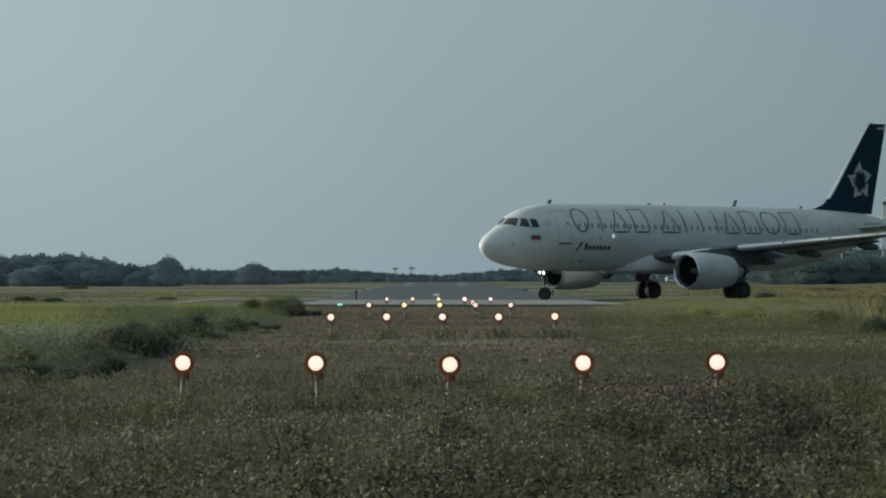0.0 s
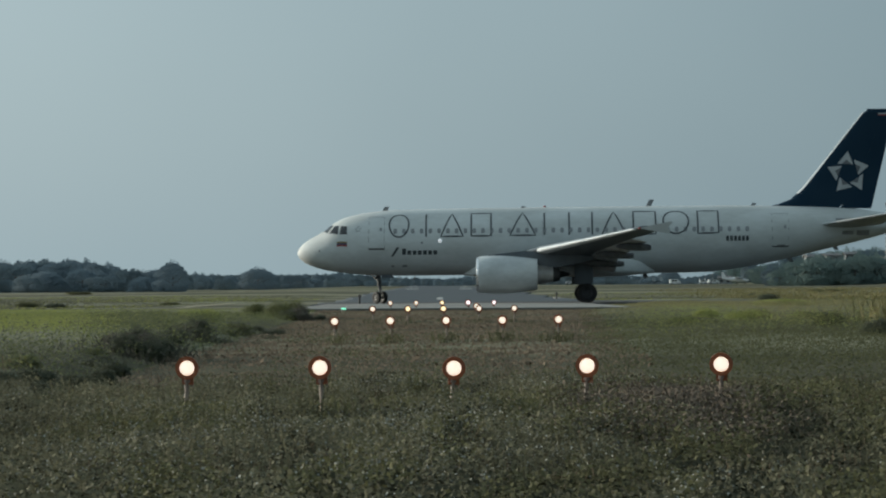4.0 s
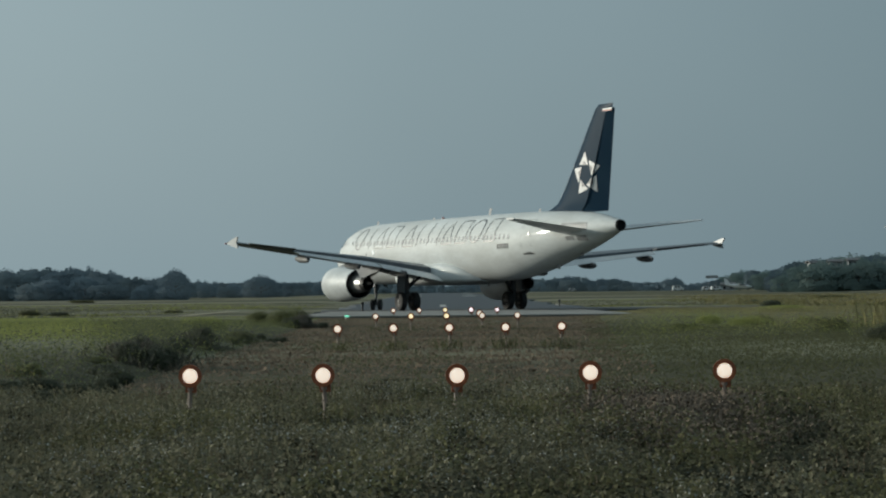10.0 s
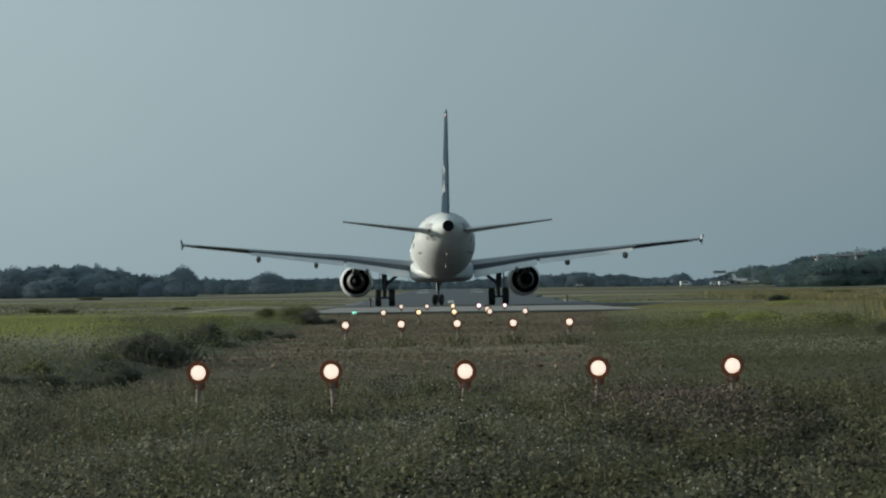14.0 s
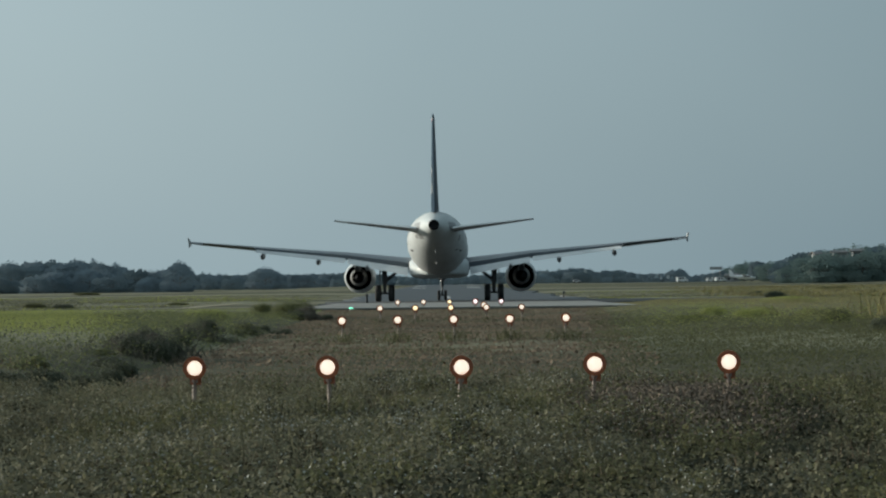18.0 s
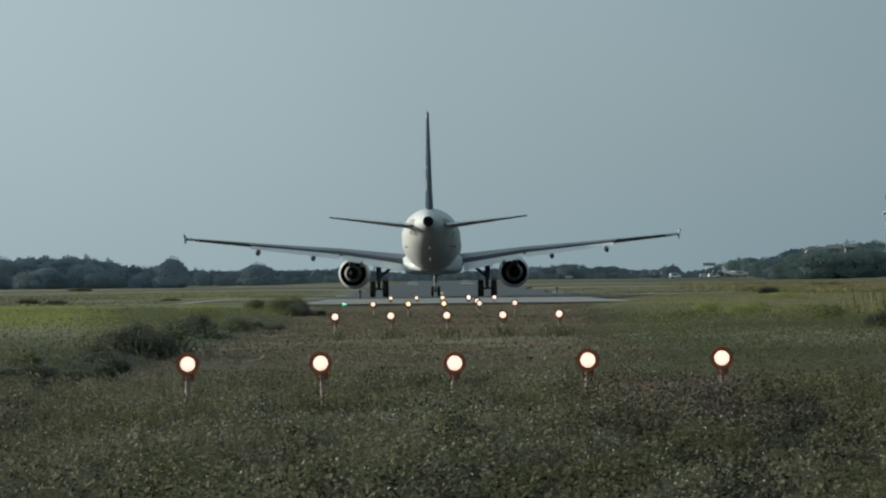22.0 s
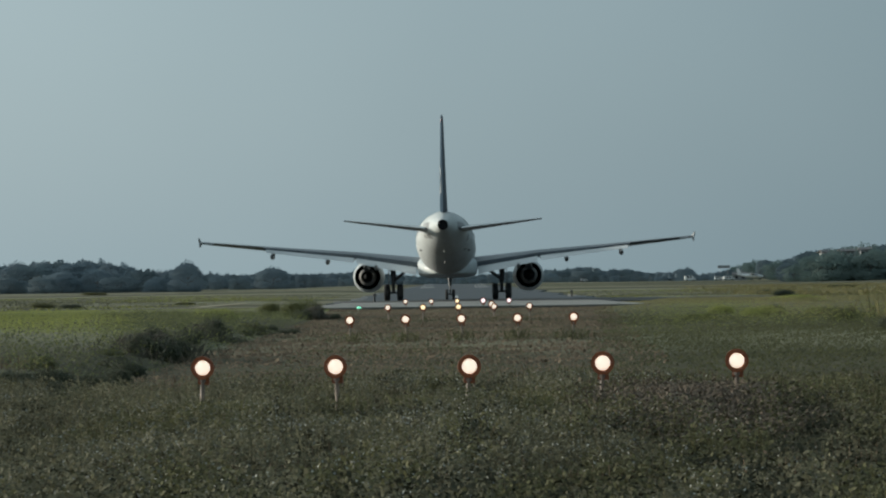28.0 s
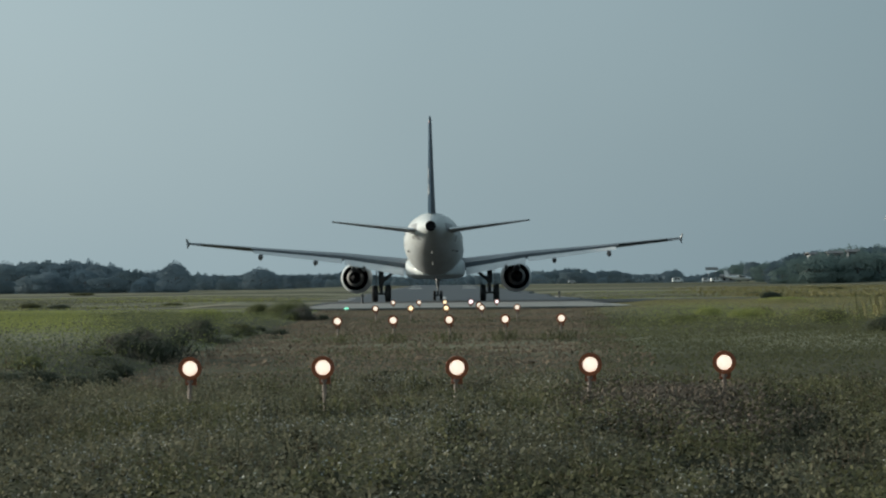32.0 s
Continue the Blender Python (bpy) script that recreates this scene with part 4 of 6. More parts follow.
def build_airliner():
    plane = thing("airliner", "white twin-engine jet airliner with dark navy tail on the runway", "airplane")
    body = Shape()
    ss = [0.0, 0.05, 0.12, 0.25, 0.45, 0.7] + steps(1.0, 6.6, 16) + steps(8, 24, 12) + steps(24.8, 37.4, 20)
    body.loft([[skin(s, a * 7.5) for a in range(48)] for s in ss])
    part("fuselage", body, WHITE, plane, "white painted round fuselage")
    f = Shape()
    rings = []
    for s, hw, zb, zt in ((10.2, 0.5, 1.72, 1.9), (10.8, 1.25, 1.66, 2.2), (11.8, 1.8, 1.6, 2.7), (13, 2.02, 1.58, 2.95), (16, 2.09, 1.57, 3.05), (18.6, 2.09, 1.58, 3.05), (19.9, 2.0, 1.62, 2.9), (21.0, 1.6, 1.7, 2.6), (21.9, 0.8, 1.78, 2.2)):
        rings.append([at(s, hw * math.copysign(abs(math.cos(t)) ** 0.42, math.cos(t)), (zb + zt) / 2 + (zt - zb) / 2 * math.copysign(abs(math.sin(t)) ** 0.5, math.sin(t))) for t in [2 * math.pi * k / 28 for k in range(28)]])
    part("belly_fairing", f.loft(rings), WHITE, plane, "white bulging wing root fairing")
    part("apu_exhaust", Shape().spin([(-0.02, 0.34), (0.12, 0.29), (0.12, 0.24), (0.03, 0.21), (0.03, 0.0)], at(37.4, 0, 4.8), (0, -1, 0.12), 18), DARKMET, plane, "round dark tail exhaust")
    part("tail_collar", Shape().spin([(0.0, 0.335), (0.14, 0.3), (0.14, 0.26)], at(37.38, 0, 4.8), (0, -1, 0.12), 18), DARKMET, plane)
    for side in (1, -1):
        panes = ([(1.5, 4.42), (1.9, 4.33), (2.27, 4.79), (1.98, 4.77)], [(2.02, 4.31), (2.58, 4.25), (2.62, 4.78), (2.38, 4.79)], [(2.7, 4.25), (3.16, 4.25), (3.14, 4.74), (2.76, 4.77)])
        for pane in panes:
            corners = [(a, min(87.0, angle_of(a, z))) for a, z in pane]
            if pane is panes[0]:
                corners[0], corners[3] = (1.5, 87.0), (2.0, 87.0)
            part("cockpit_window", patch(corners, side=side, n=6), TINT, plane, "dark tinted cockpit pane")
        # cabin windows
        mesh = None
        for k in range(41):
            s = 6.12 + 0.534 * k
            c = angle_of(10, 4.42)
            if mesh is None:
                oct_ = [(10 + 0.115 * math.copysign(abs(math.cos(t)) ** 0.6, math.cos(t)), c + 4.6 * math.copysign(abs(math.sin(t)) ** 0.6, math.sin(t))) for t in [2 * math.pi * (j + 0.5) / 10 for j in range(10)]]
                w = Shape()
                w.loft([[skin(a, b, 0.012, side) for a, b in oct_], [skin(a, b, -0.03, side) for a, b in oct_]])
                mesh = w.mesh("cabin_window", CABIN, False)
            dx = abs(skin(s, angle_of(s, 4.42)).x) - abs(skin(10, c).x)
            part("cabin_window", mesh, CABIN, plane, m=Matrix.Translation((-side * dx, 10 - s, 0)))
        for s0, s1, z0, z1 in ((4.5, 5.45, 3.34, 5.3), (29.0, 30.0, 3.34, 5.34)):
            ring = [(s0, angle_of(s0, z0)), (s1, angle_of(s1, z0)), (s1, angle_of(s1, z1)), (s0, angle_of(s0, z1))]
            d = part("cabin_door", patch(ring, 0.008, 0.02, 6, side), WHITE, plane, "white cabin door with a thin grey seam")
            part("door_seam", ribbon(ring, 0.035, True, 0.014, side), SEAM, d)
            part("door_sill", ribbon(ring[:2], 0.09, False, 0.018, side), DARKMET, d)
            part("door_window", rect(s1 - 0.29, s1 - 0.14, 4.42, 4.62, side=side, lift=0.02, n=2), CABIN, d)
        star = [(3.85 + (0.2 if k % 2 == 0 else 0.09) * math.sin(k * math.pi / 5), angle_of(3.85, 4.55 + (0.2 if k % 2 == 0 else 0.09) * math.cos(k * math.pi / 5))) for k in range(10)]
        part("nose_mark", ribbon(star, 0.03, True, 0.012, side), SEAM, plane, "thin grey outline mark")
        if side > 0:
            part("wing_light", Shape().spin([(-0.02, 0.12), (0.02, 0.12), (0.035, 0.0)], skin(8.84, angle_of(8.84, 3.82), 0.0, side), (-side, 0, -0.1), 12), INSPECT, plane, "small lit wing inspection light")
        for s, z, w in ((7.68, 3.64, 0.12), (5.87, 2.24, 0.14), (6.52, 2.25, 0.3), (1.4, 3.2, 0.1)):
            part("static_port", rect(s, s + w, z, z + 0.12, side=side, n=2), SEAM, plane)
        for s in (14.2, 15.1):
            part("over_wing_exit_seam", ribbon([(s, angle_of(14, 4.05)), (s, angle_of(14, 5.0))], 0.02, False, 0.012, side), SEAM, plane)
        build_wing(plane, side)
        build_engine(plane, side)
        build_tailplane(plane, side)
    # worn dark plates and drain marks on the tail cone; second and third paint a shadow edge
    for s0, s1, z0, z1, side in ((34.1, 34.9, 4.5, 5.05, -1), (33.3, 34.0, 4.05, 4.28, 1), (34.2, 35.0, 4.0, 4.3, 1), (29.3, 29.8, 3.34, 3.46, 1), (29.0, 29.5, 3.26, 3.38, -1), (31.4, 31.9, 3.9, 4.3, -1), (30.4, 30.9, 3.3, 3.42, -1)):
        part("tail_patch", rect(s0, s1, z0, z1, side=side, n=3, lift=0.008), WEAR_AND_SHADE, plane, "grey tail cone patch, worn plates and a painted shadow edge")
    tail = build_fin(plane)
    build_titles(plane)
    # aerials and probes along the crown and belly
    for s, h, w, top in ((5.4, 0.25, 0.3, True), (13.9, 0.1, 0.3, True), (21.6, 0.42, 0.3, True), (28.0, 0.18, 0.25, True), (21.3, 0.32, 0.28, False), (30.2, 0.25, 0.3, False), (33.0, 0.2, 0.3, False)):
        zb, zt, _ = hull(s)
        z, e = (zt - 0.02, 1) if top else (zb + 0.02, -1)
        sh = Shape().loft([[at(s + a * w + lean, b, z + e * k) for a, b in ((-0.5, 0), (0, 0.03), (0.5, 0), (0, -0.03))] for k, lean in ((0, 0), (h, h * 0.5))])
        part("aerial", sh, SEAM, plane, "small swept blade aerial")
    part("beacon", Shape().spin([(0, 0.09), (0.08, 0.08), (0.14, 0.0)], at(15.25, 0, 5.86), (0, 0, 1), 12), RED, plane, "red anti-collision beacon")
    wheels = [w for side in (1, -1) for w in build_main_gear(plane, side)]
    steer, nose_wheels = build_nose_gear(plane)
    return plane, wheels, steer, nose_wheels, tail


airliner, main_wheels, nose_leg, nose_wheels, (rudder, rudder_foot, rudder_axis) = build_airliner()


# ---- trees ----
def cards_mesh(name, material, verts, per):
    """A mesh of loose flat pieces: verts is an array (pieces, per, 3)."""
    n = len(verts)
    me = bpy.data.meshes.new(name)
    me.vertices.add(n * per); me.loops.add(n * per); me.polygons.add(n)
    me.vertices.foreach_set("co", np.ascontiguousarray(verts, dtype=np.float32).ravel())
    me.loops.foreach_set("vertex_index", np.arange(n * per, dtype=np.int32))
    me.polygons.foreach_set("loop_start", np.arange(0, n * per, per, dtype=np.int32))
    me.materials.append(material)
    me.update(calc_edges=True)
    return me


def leaf_cards(rng, centres, normals, size, loose=0.55):
    """Small uneven leaf sprays: one quad each, roughly facing along its normal."""
    n = len(centres)
    nrm = normals + rng.normal(0, loose, (n, 3))
    nrm /= np.linalg.norm(nrm, axis=1)[:, None] + 1e-9
    a = np.cross(nrm, rng.normal(0, 1, (n, 3)))
    a /= np.linalg.norm(a, axis=1)[:, None] + 1e-9
    b = np.cross(nrm, a)
    s = (size * rng.uniform(0.55, 1.3, n))[:, None]
    k = rng.uniform(0.5, 1.0, (n, 4, 1))
    quad = np.stack([a, b, -a, -b], 1) * k * s[:, None, :]
    return centres[:, None, :] + quad


def crown_mesh(rng, h, w, material, leaves=1500, low=0.0, size=0.5):
    """A leafy dome with uneven bulges of several sizes and small gaps, hanging close to the ground."""
    d = rng.normal(0, 1, (leaves, 3)); d /= np.linalg.norm(d, axis=1)[:, None]
    bulge = np.zeros(leaves)
    for k, amount in ((1.6, 0.08), (3.0, 0.08), (5.5, 0.08), (10.0, 0.06)):
        for _ in range(3):
            v = rng.normal(0, 1, 3); v /= np.linalg.norm(v)
            bulge += amount * np.sin(k * (d @ v) * 2.2 + rng.uniform(0, 6.28)) / 1.5
    r = (0.88 + bulge) * rng.uniform(0.8, 1.04, leaves)
    flat = np.sign(d[:, 2]) * abs(d[:, 2]) ** 0.62
    c = np.stack([d[:, 0] * r * w * 0.5, d[:, 1] * r * w * 0.5, h * 0.46 + flat * r * h * 0.52], 1)
    keep = (c[:, 2] > h * low) & (bulge > rng.uniform(-0.6, -0.2, leaves))
    return cards_mesh("crown", material, leaf_cards(rng, c[keep], 0.25 * d[keep] + np.array([0.05, -0.75, 0.45]), size, 0.15), 4)


def build_tree(rng, h, w, material, label, leaves=1500, low=0.12, size=0.5):
    t = thing("tree", label, "tree")
    s = Shape()
    top = h * 0.6
    s.loft([[(r * math.cos(k * math.pi / 4) + bx, r * math.sin(k * math.pi / 4), z) for k in range(8)] for z, r, bx in ((-0.6, h * 0.035, 0), (h * 0.08, h * 0.026, 0.02), (h * 0.3, h * 0.02, 0.06 * h * 0.3), (top, h * 0.009, 0.03 * h))])
    for k in range(5):
        a = rng.uniform(0, 2 * math.pi)
        z = h * rng.uniform(0.22, 0.5)
        s.tube((0.02 * h, 0, z), (w * 0.3 * math.cos(a), w * 0.3 * math.sin(a), z + h * rng.uniform(0.15, 0.3)), h * 0.011, h * 0.004, 6)
    part("trunk", s, BARK, t)
    part("crown", crown_mesh(rng, h, w, material, leaves, low, size), material, t)
    return t


# tops of the wood's outline: bearing (in 1/4508 radians right of due ahead) and rise over the eye's level, both in the same unit
OUTLINE = ((-1080, 55), (-930, 55), (-890, 57), (-845, 62), (-825, 50), (-780, 63), (-745, 53), (-700, 43), (-668, 44), (-655, 38), (-630, 43), (-605, 51), (-590, 39), (-578, 33),
           (-490, 33), (-455, 40), (-430, 31), (-310, 35), (-230, 28), (-130, 23), (20, 34), (70, 34), (105, 39), (130, 31), (170, 33), (210, 26), (260, 27), (280, 31), (298, 22), (330, 25),
           (370, 33), (410, 47), (440, 40), (465, 50), (490, 57), (520, 63), (570, 63), (600, 68), (640, 68), (770, 71))
UNIT = 4508.0


def outline(b):
    return float(np.interp(b, [p[0] for p in OUTLINE], [p[1] for p in OUTLINE]))


def make_woods():
    rng = np.random.default_rng(5)
    kinds = []
    for k in range(9):
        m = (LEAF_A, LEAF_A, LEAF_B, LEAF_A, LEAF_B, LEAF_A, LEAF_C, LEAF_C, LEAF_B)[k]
        word = ("dark broad-crowned tree at the edge of the field", "dark rounded tree in the far wood", "olive-green spreading tree in the far wood", "haze-tinted dark tree in the far wood", "olive uneven tree in the far wood", "low dark tree in the far wood", "green dense tree on the hill", "green rounded tree on the hill", "olive tree on the hill")[k]
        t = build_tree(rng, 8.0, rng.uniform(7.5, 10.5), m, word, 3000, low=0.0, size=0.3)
        t.matrix_basis = Matrix.Translation((0, -4000 - 30 * k, -200))
        kinds.append(t)
    first = [True] * 9

    def put(k, b, d, top, wide=1.0):
        x = b / UNIT * d
        z0 = float(land(x, d)) - 0.3
        h = EYE[2] + top / UNIT * d - z0
        h = max(2.2, h * 1.02)
        m = Matrix.Translation((x, d, z0)) @ pose(0, 0, 0, 0, 0, rng.uniform(-25, 25)) @ Matrix.Diagonal((wide * h / 8, wide * h / 8, h / 8, 1))
        if first[k]:
            first[k] = False
            kinds[k].matrix_basis = m
        else:
            c = copy_thing(kinds[k], m)
            c.matrix_basis = m
    b = -1090.0
    while b < 775:
        d = 690 if b < -585 else 1000 if b < 0 else 1080 if b < 330 else float(np.interp(b, (330, 440, 520), (1060, 980, 715)))
        k = int(rng.integers(0, 6)) if b < 340 else int(rng.integers(6, 9))
        d *= rng.uniform(0.96, 1.06)
        wob = rng.uniform(-3.5, 1.0) if b < -590 or b > 340 else rng.uniform(-3, 0.5)
        put(k, b, d, outline(b) + wob, rng.uniform(0.8, 1.3))
        b += rng.uniform(15, 26) * (690 / d) ** 0.5
    # single crowns that stand out: a dark dome on the left, a clump, and lower bushes before the wood
    put(0, -607, 640, 51, 0.95)
    put(0, -455, 930, 40, 1.5)
    for b in np.arange(-1090, 700, 23.0):
        d = 650 if b < -585 else 950 if b < 0 else 1010 if b < 465 else 650
        put(int(rng.integers(0, 6)) if b < 340 else int(rng.integers(6, 9)), b + rng.uniform(-7, 7), d * rng.uniform(0.97, 1.03), outline(b) * rng.uniform(0.35, 0.8), rng.uniform(1.1, 1.8))
    for b in np.arange(468, 780, 13.0):
        put(int(rng.integers(6, 9)), b + rng.uniform(-5, 5), 640 * rng.uniform(0.98, 1.03), outline(b) - rng.uniform(5, 17), 1.0)
    for b in np.arange(440, 780, 21.0):
        put(int(rng.integers(6, 9)), b + rng.uniform(-8, 8), 745 * rng.uniform(0.98, 1.06), outline(b) - rng.uniform(0, 4), 1.1)


make_woods()


def palm(b, d, top, lean):
    """A tall thin palm whose head stands clear of the wood."""
    x = b / UNIT * d
    z0 = float(land(x, d)) - 0.3
    h = EYE[2] + top / UNIT * d - z0
    t = thing("palm_tree", "tall thin dark palm standing above the wood", "palm", pose(x, d, z0, 0, lean, 0))
    part("trunk", Shape().tube((0, 0, -0.4), (0.1, 0, h * 0.5), 0.2, 0.16, 7).tube((0.1, 0, h * 0.5), (0, 0, h - 1.0), 0.16, 0.12, 7), BARK, t)
    for k in range(9):
        a = 2 * math.pi * k / 9 + 0.3
        reach = 1.5 + 0.3 * math.sin(k * 2.1)
        out = Vector((math.cos(a), math.sin(a), 0))
        side = Vector((-out.y, out.x, 0))
        rib = [(0.0, -1.0, 0.05), (0.35, -0.45, 0.2), (0.7, -0.5, 0.22), (1.0, -1.2, 0.03)]
        part("frond", Shape().loft([[out * (u * reach) + side * w + Vector((0, 0, h + z)), out * (u * reach) + Vector((0, 0, h + z + 0.12)), out * (u * reach) - side * w + Vector((0, 0, h + z)), out * (u * reach) + Vector((0, 0, h + z - 0.06))] for u, z, w in rib]), LEAF_A, t)


palm(-203, 985, 36, -4)
palm(-177, 990, 37, 3)


def make_backwoods():
    """The wood's depth behind the first rows, too dense to count."""
    rng = np.random.default_rng(11)
    bs = rng.uniform(-1120, 790, 16000)
    ds = np.where(bs < -585, 760, np.where(bs < 460, 1120, 790)) * rng.uniform(1.0, 1.08, 16000)
    top = np.interp(bs, [p[0] for p in OUTLINE], [p[1] for p in OUTLINE]) - 3
    x = bs / UNIT * ds
    z0 = land(x, ds)
    hi = EYE[2] + top / UNIT * ds
    z = z0 + (hi - z0) * rng.uniform(0.0, 0.97, 16000) ** 1.4
    c = np.stack([x, ds, z], 1)
    nrm = np.tile(np.array([[0, -0.8, 0.5]]), (16000, 1))
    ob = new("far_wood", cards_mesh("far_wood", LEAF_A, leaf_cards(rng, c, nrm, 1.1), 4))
    tagged(ob, "dense dark wood closing the airfield", "wood", kind="stuff")


make_backwoods()


# ---- far buildings, vehicles and the parked aeroplane ----
def house(b, d, w, h, deep, roof, top, wall=HOUSEW, label="pale house with a dark roof among hill trees"):
    x = b / UNIT * d
    z = EYE[2] + top / UNIT * d - h - roof
    t = thing("house", label, "house", pose(x, d, z, 0, 0, random.uniform(-12, 12)))
    s = Shape().box((-w / 2, -deep / 2, -4), (w / 2, deep / 2, h))
    body = part("wall", s, wall, t, smooth=False)
    r = Shape().loft([[(a, y, zz) for y, zz in ((-deep / 2 - 0.5, h), (0, h + roof), (deep / 2 + 0.5, h), (deep / 2 + 0.5, h + 0.18), (0, h + roof + 0.18), (-deep / 2 - 0.5, h + 0.18))] for a in (-w / 2 - 0.5, w / 2 + 0.5)])
    part("roof", r, ROOFD, t, smooth=False)
    n = max(2, int(w / 2.4))
    for k in range(n):
        cx = -w / 2 + w * (k + 0.5) / n
        f = part("window", Shape().box((cx - 0.55, -deep / 2 - 0.05, h * 0.35), (cx + 0.55, -deep / 2 + 0.1, h * 0.78)), HOUSEW, t, smooth=False)
        part("pane", Shape().box((cx - 0.46, -deep / 2 - 0.07, h * 0.38), (cx + 0.46, -deep / 2 - 0.055, h * 0.75)), TINT, f, smooth=False)
    for e in (-1, 1):
        part("post", Shape().tube((e * (w / 2 + 0.3), -deep / 2 - 0.4, -3), (e * (w / 2 + 0.3), -deep / 2 - 0.4, h), 0.12, None, 8), HOUSEW, t)
    return t


house(524, 668, 2.8, 1.8, 4, 0.6, 59)
house(560, 676, 3.4, 1.8, 4, 0.6, 61)
house(592, 668, 2.6, 1.8, 4, 0.6, 63)
house(668, 680, 4.5, 2.2, 5, 0.8, 55)
house(372, 985, 5.0, 2.4, 5, 0.7, 22)


def van(b, d, length, height, turn, label):
    x = b / UNIT * d
    t = thing("van", label, "van", pose(x, d, float(land(x, d)), 0, 0, turn))
    L, h = length / 2, height
    prof = [(-L, 0.35), (-L, h - 0.1), (-L + 0.15, h), (L * 0.45, h), (L * 0.75, h * 0.62), (L, h * 0.55), (L, 0.35)]
    part("body", Shape().loft([[(a, y, z) for a, z in prof] for y in (-0.85, 0.85)]), PALEPAINT, t, smooth=False)
    for a in (-L * 0.62, -L * 0.1):
        part("window", Shape().box((a, -0.87, h * 0.6), (a + L * 0.42, 0.87, h * 0.88)), TINT, t, smooth=False)
    for a in (-L * 0.62, L * 0.62):
        for y in (-0.78, 0.78):
            w = part("wheel", Shape().spin([(-0.1, 0.0), (-0.1, 0.3), (0.1, 0.3), (0.1, 0.0)], (a, y, 0.3), (0, 1, 0), 12), RUBBER, t)
            part("rim", Shape().spin([(-0.11, 0.0), (-0.105, 0.17), (0.105, 0.17), (0.11, 0.0)], (a, y, 0.3), (0, 1, 0), 10), RIMM, w)


van(284, 905, 3.8, 1.9, 5, "white van parked at the far side of the field")
van(334, 900, 2.6, 1.5, 0, "small white car parked on the far field")
van(352, 890, 3.9, 1.5, 8, "white estate car parked on the far field")
van(98, 800, 2.4, 1.1, 0, "small white car far along the field")


def small_plane(b, d):
    x = b / UNIT * d
    t = thing("light_aircraft", "small white propeller aircraft parked on far grass", "airplane", pose(x, d, float(land(x, d)), 0, 0, -8))
    rings = []
    for a, lo, hi, w in ((-4.9, 1.9, 2.1, 0.1), (-3.5, 1.5, 2.15, 0.35), (-1.5, 0.95, 2.3, 0.65), (0.5, 0.75, 2.45, 0.75), (2.2, 0.75, 2.2, 0.72), (3.4, 0.85, 1.75, 0.55), (4.4, 1.1, 1.5, 0.2)):
        rings.append([(a, w * math.cos(k * math.pi / 6), (lo + hi) / 2 + (hi - lo) / 2 * math.sin(k * math.pi / 6)) for k in range(12)])
    part("fuselage", Shape().loft(rings), PALEPAINT, t)
    part("fin", Shape().loft([[(a, y, z) for a, z in ((-4.9, 1.9), (-3.2, 2.1), (-4.4, 4.2), (-5.4, 4.3))] for y in (-0.06, 0.06)]), PALEPAINT, t, smooth=False)
    part("wing", Shape().loft([[(a, y, 2.5 + dz) for a, dz in ((-0.5, 0), (0.3, 0.12), (1.1, 0))] for y in (-6, 0, 6)]), PALEPAINT, t)
    part("tailplane", Shape().loft([[(a, y, 2.0 + dz) for a, dz in ((-5.0, 0), (-4.6, 0.06), (-4.0, 0))] for y in (-2, 0, 2)]), PALEPAINT, t)
    for a, y in ((3.0, 0), (0.2, -1.2), (0.2, 1.2)):
        part("wheel", Shape().spin([(-0.1, 0.0), (-0.1, 0.3), (0.1, 0.3), (0.1, 0.0)], (a, y, 0.3), (0, 1, 0), 12), RUBBER, t)
        part("strut", Shape().tube((a, y, 0.3), (a, y * 0.4, 1.2), 0.06, None, 6), GALV, t)
    for k in (0, 1, 2):
        an = k * 2 * math.pi / 3
        part("propeller_blade", Shape().tube((4.45, 0, 1.3), (4.45, math.cos(an) * 1.1, 1.3 + math.sin(an) * 1.1), 0.05, 0.03, 6), BLACKP, t)
    part("cabin_window", Shape().box((0.2, -0.78, 1.75), (2.4, 0.78, 2.1)), TINT, t, smooth=False)


small_plane(392, 905)


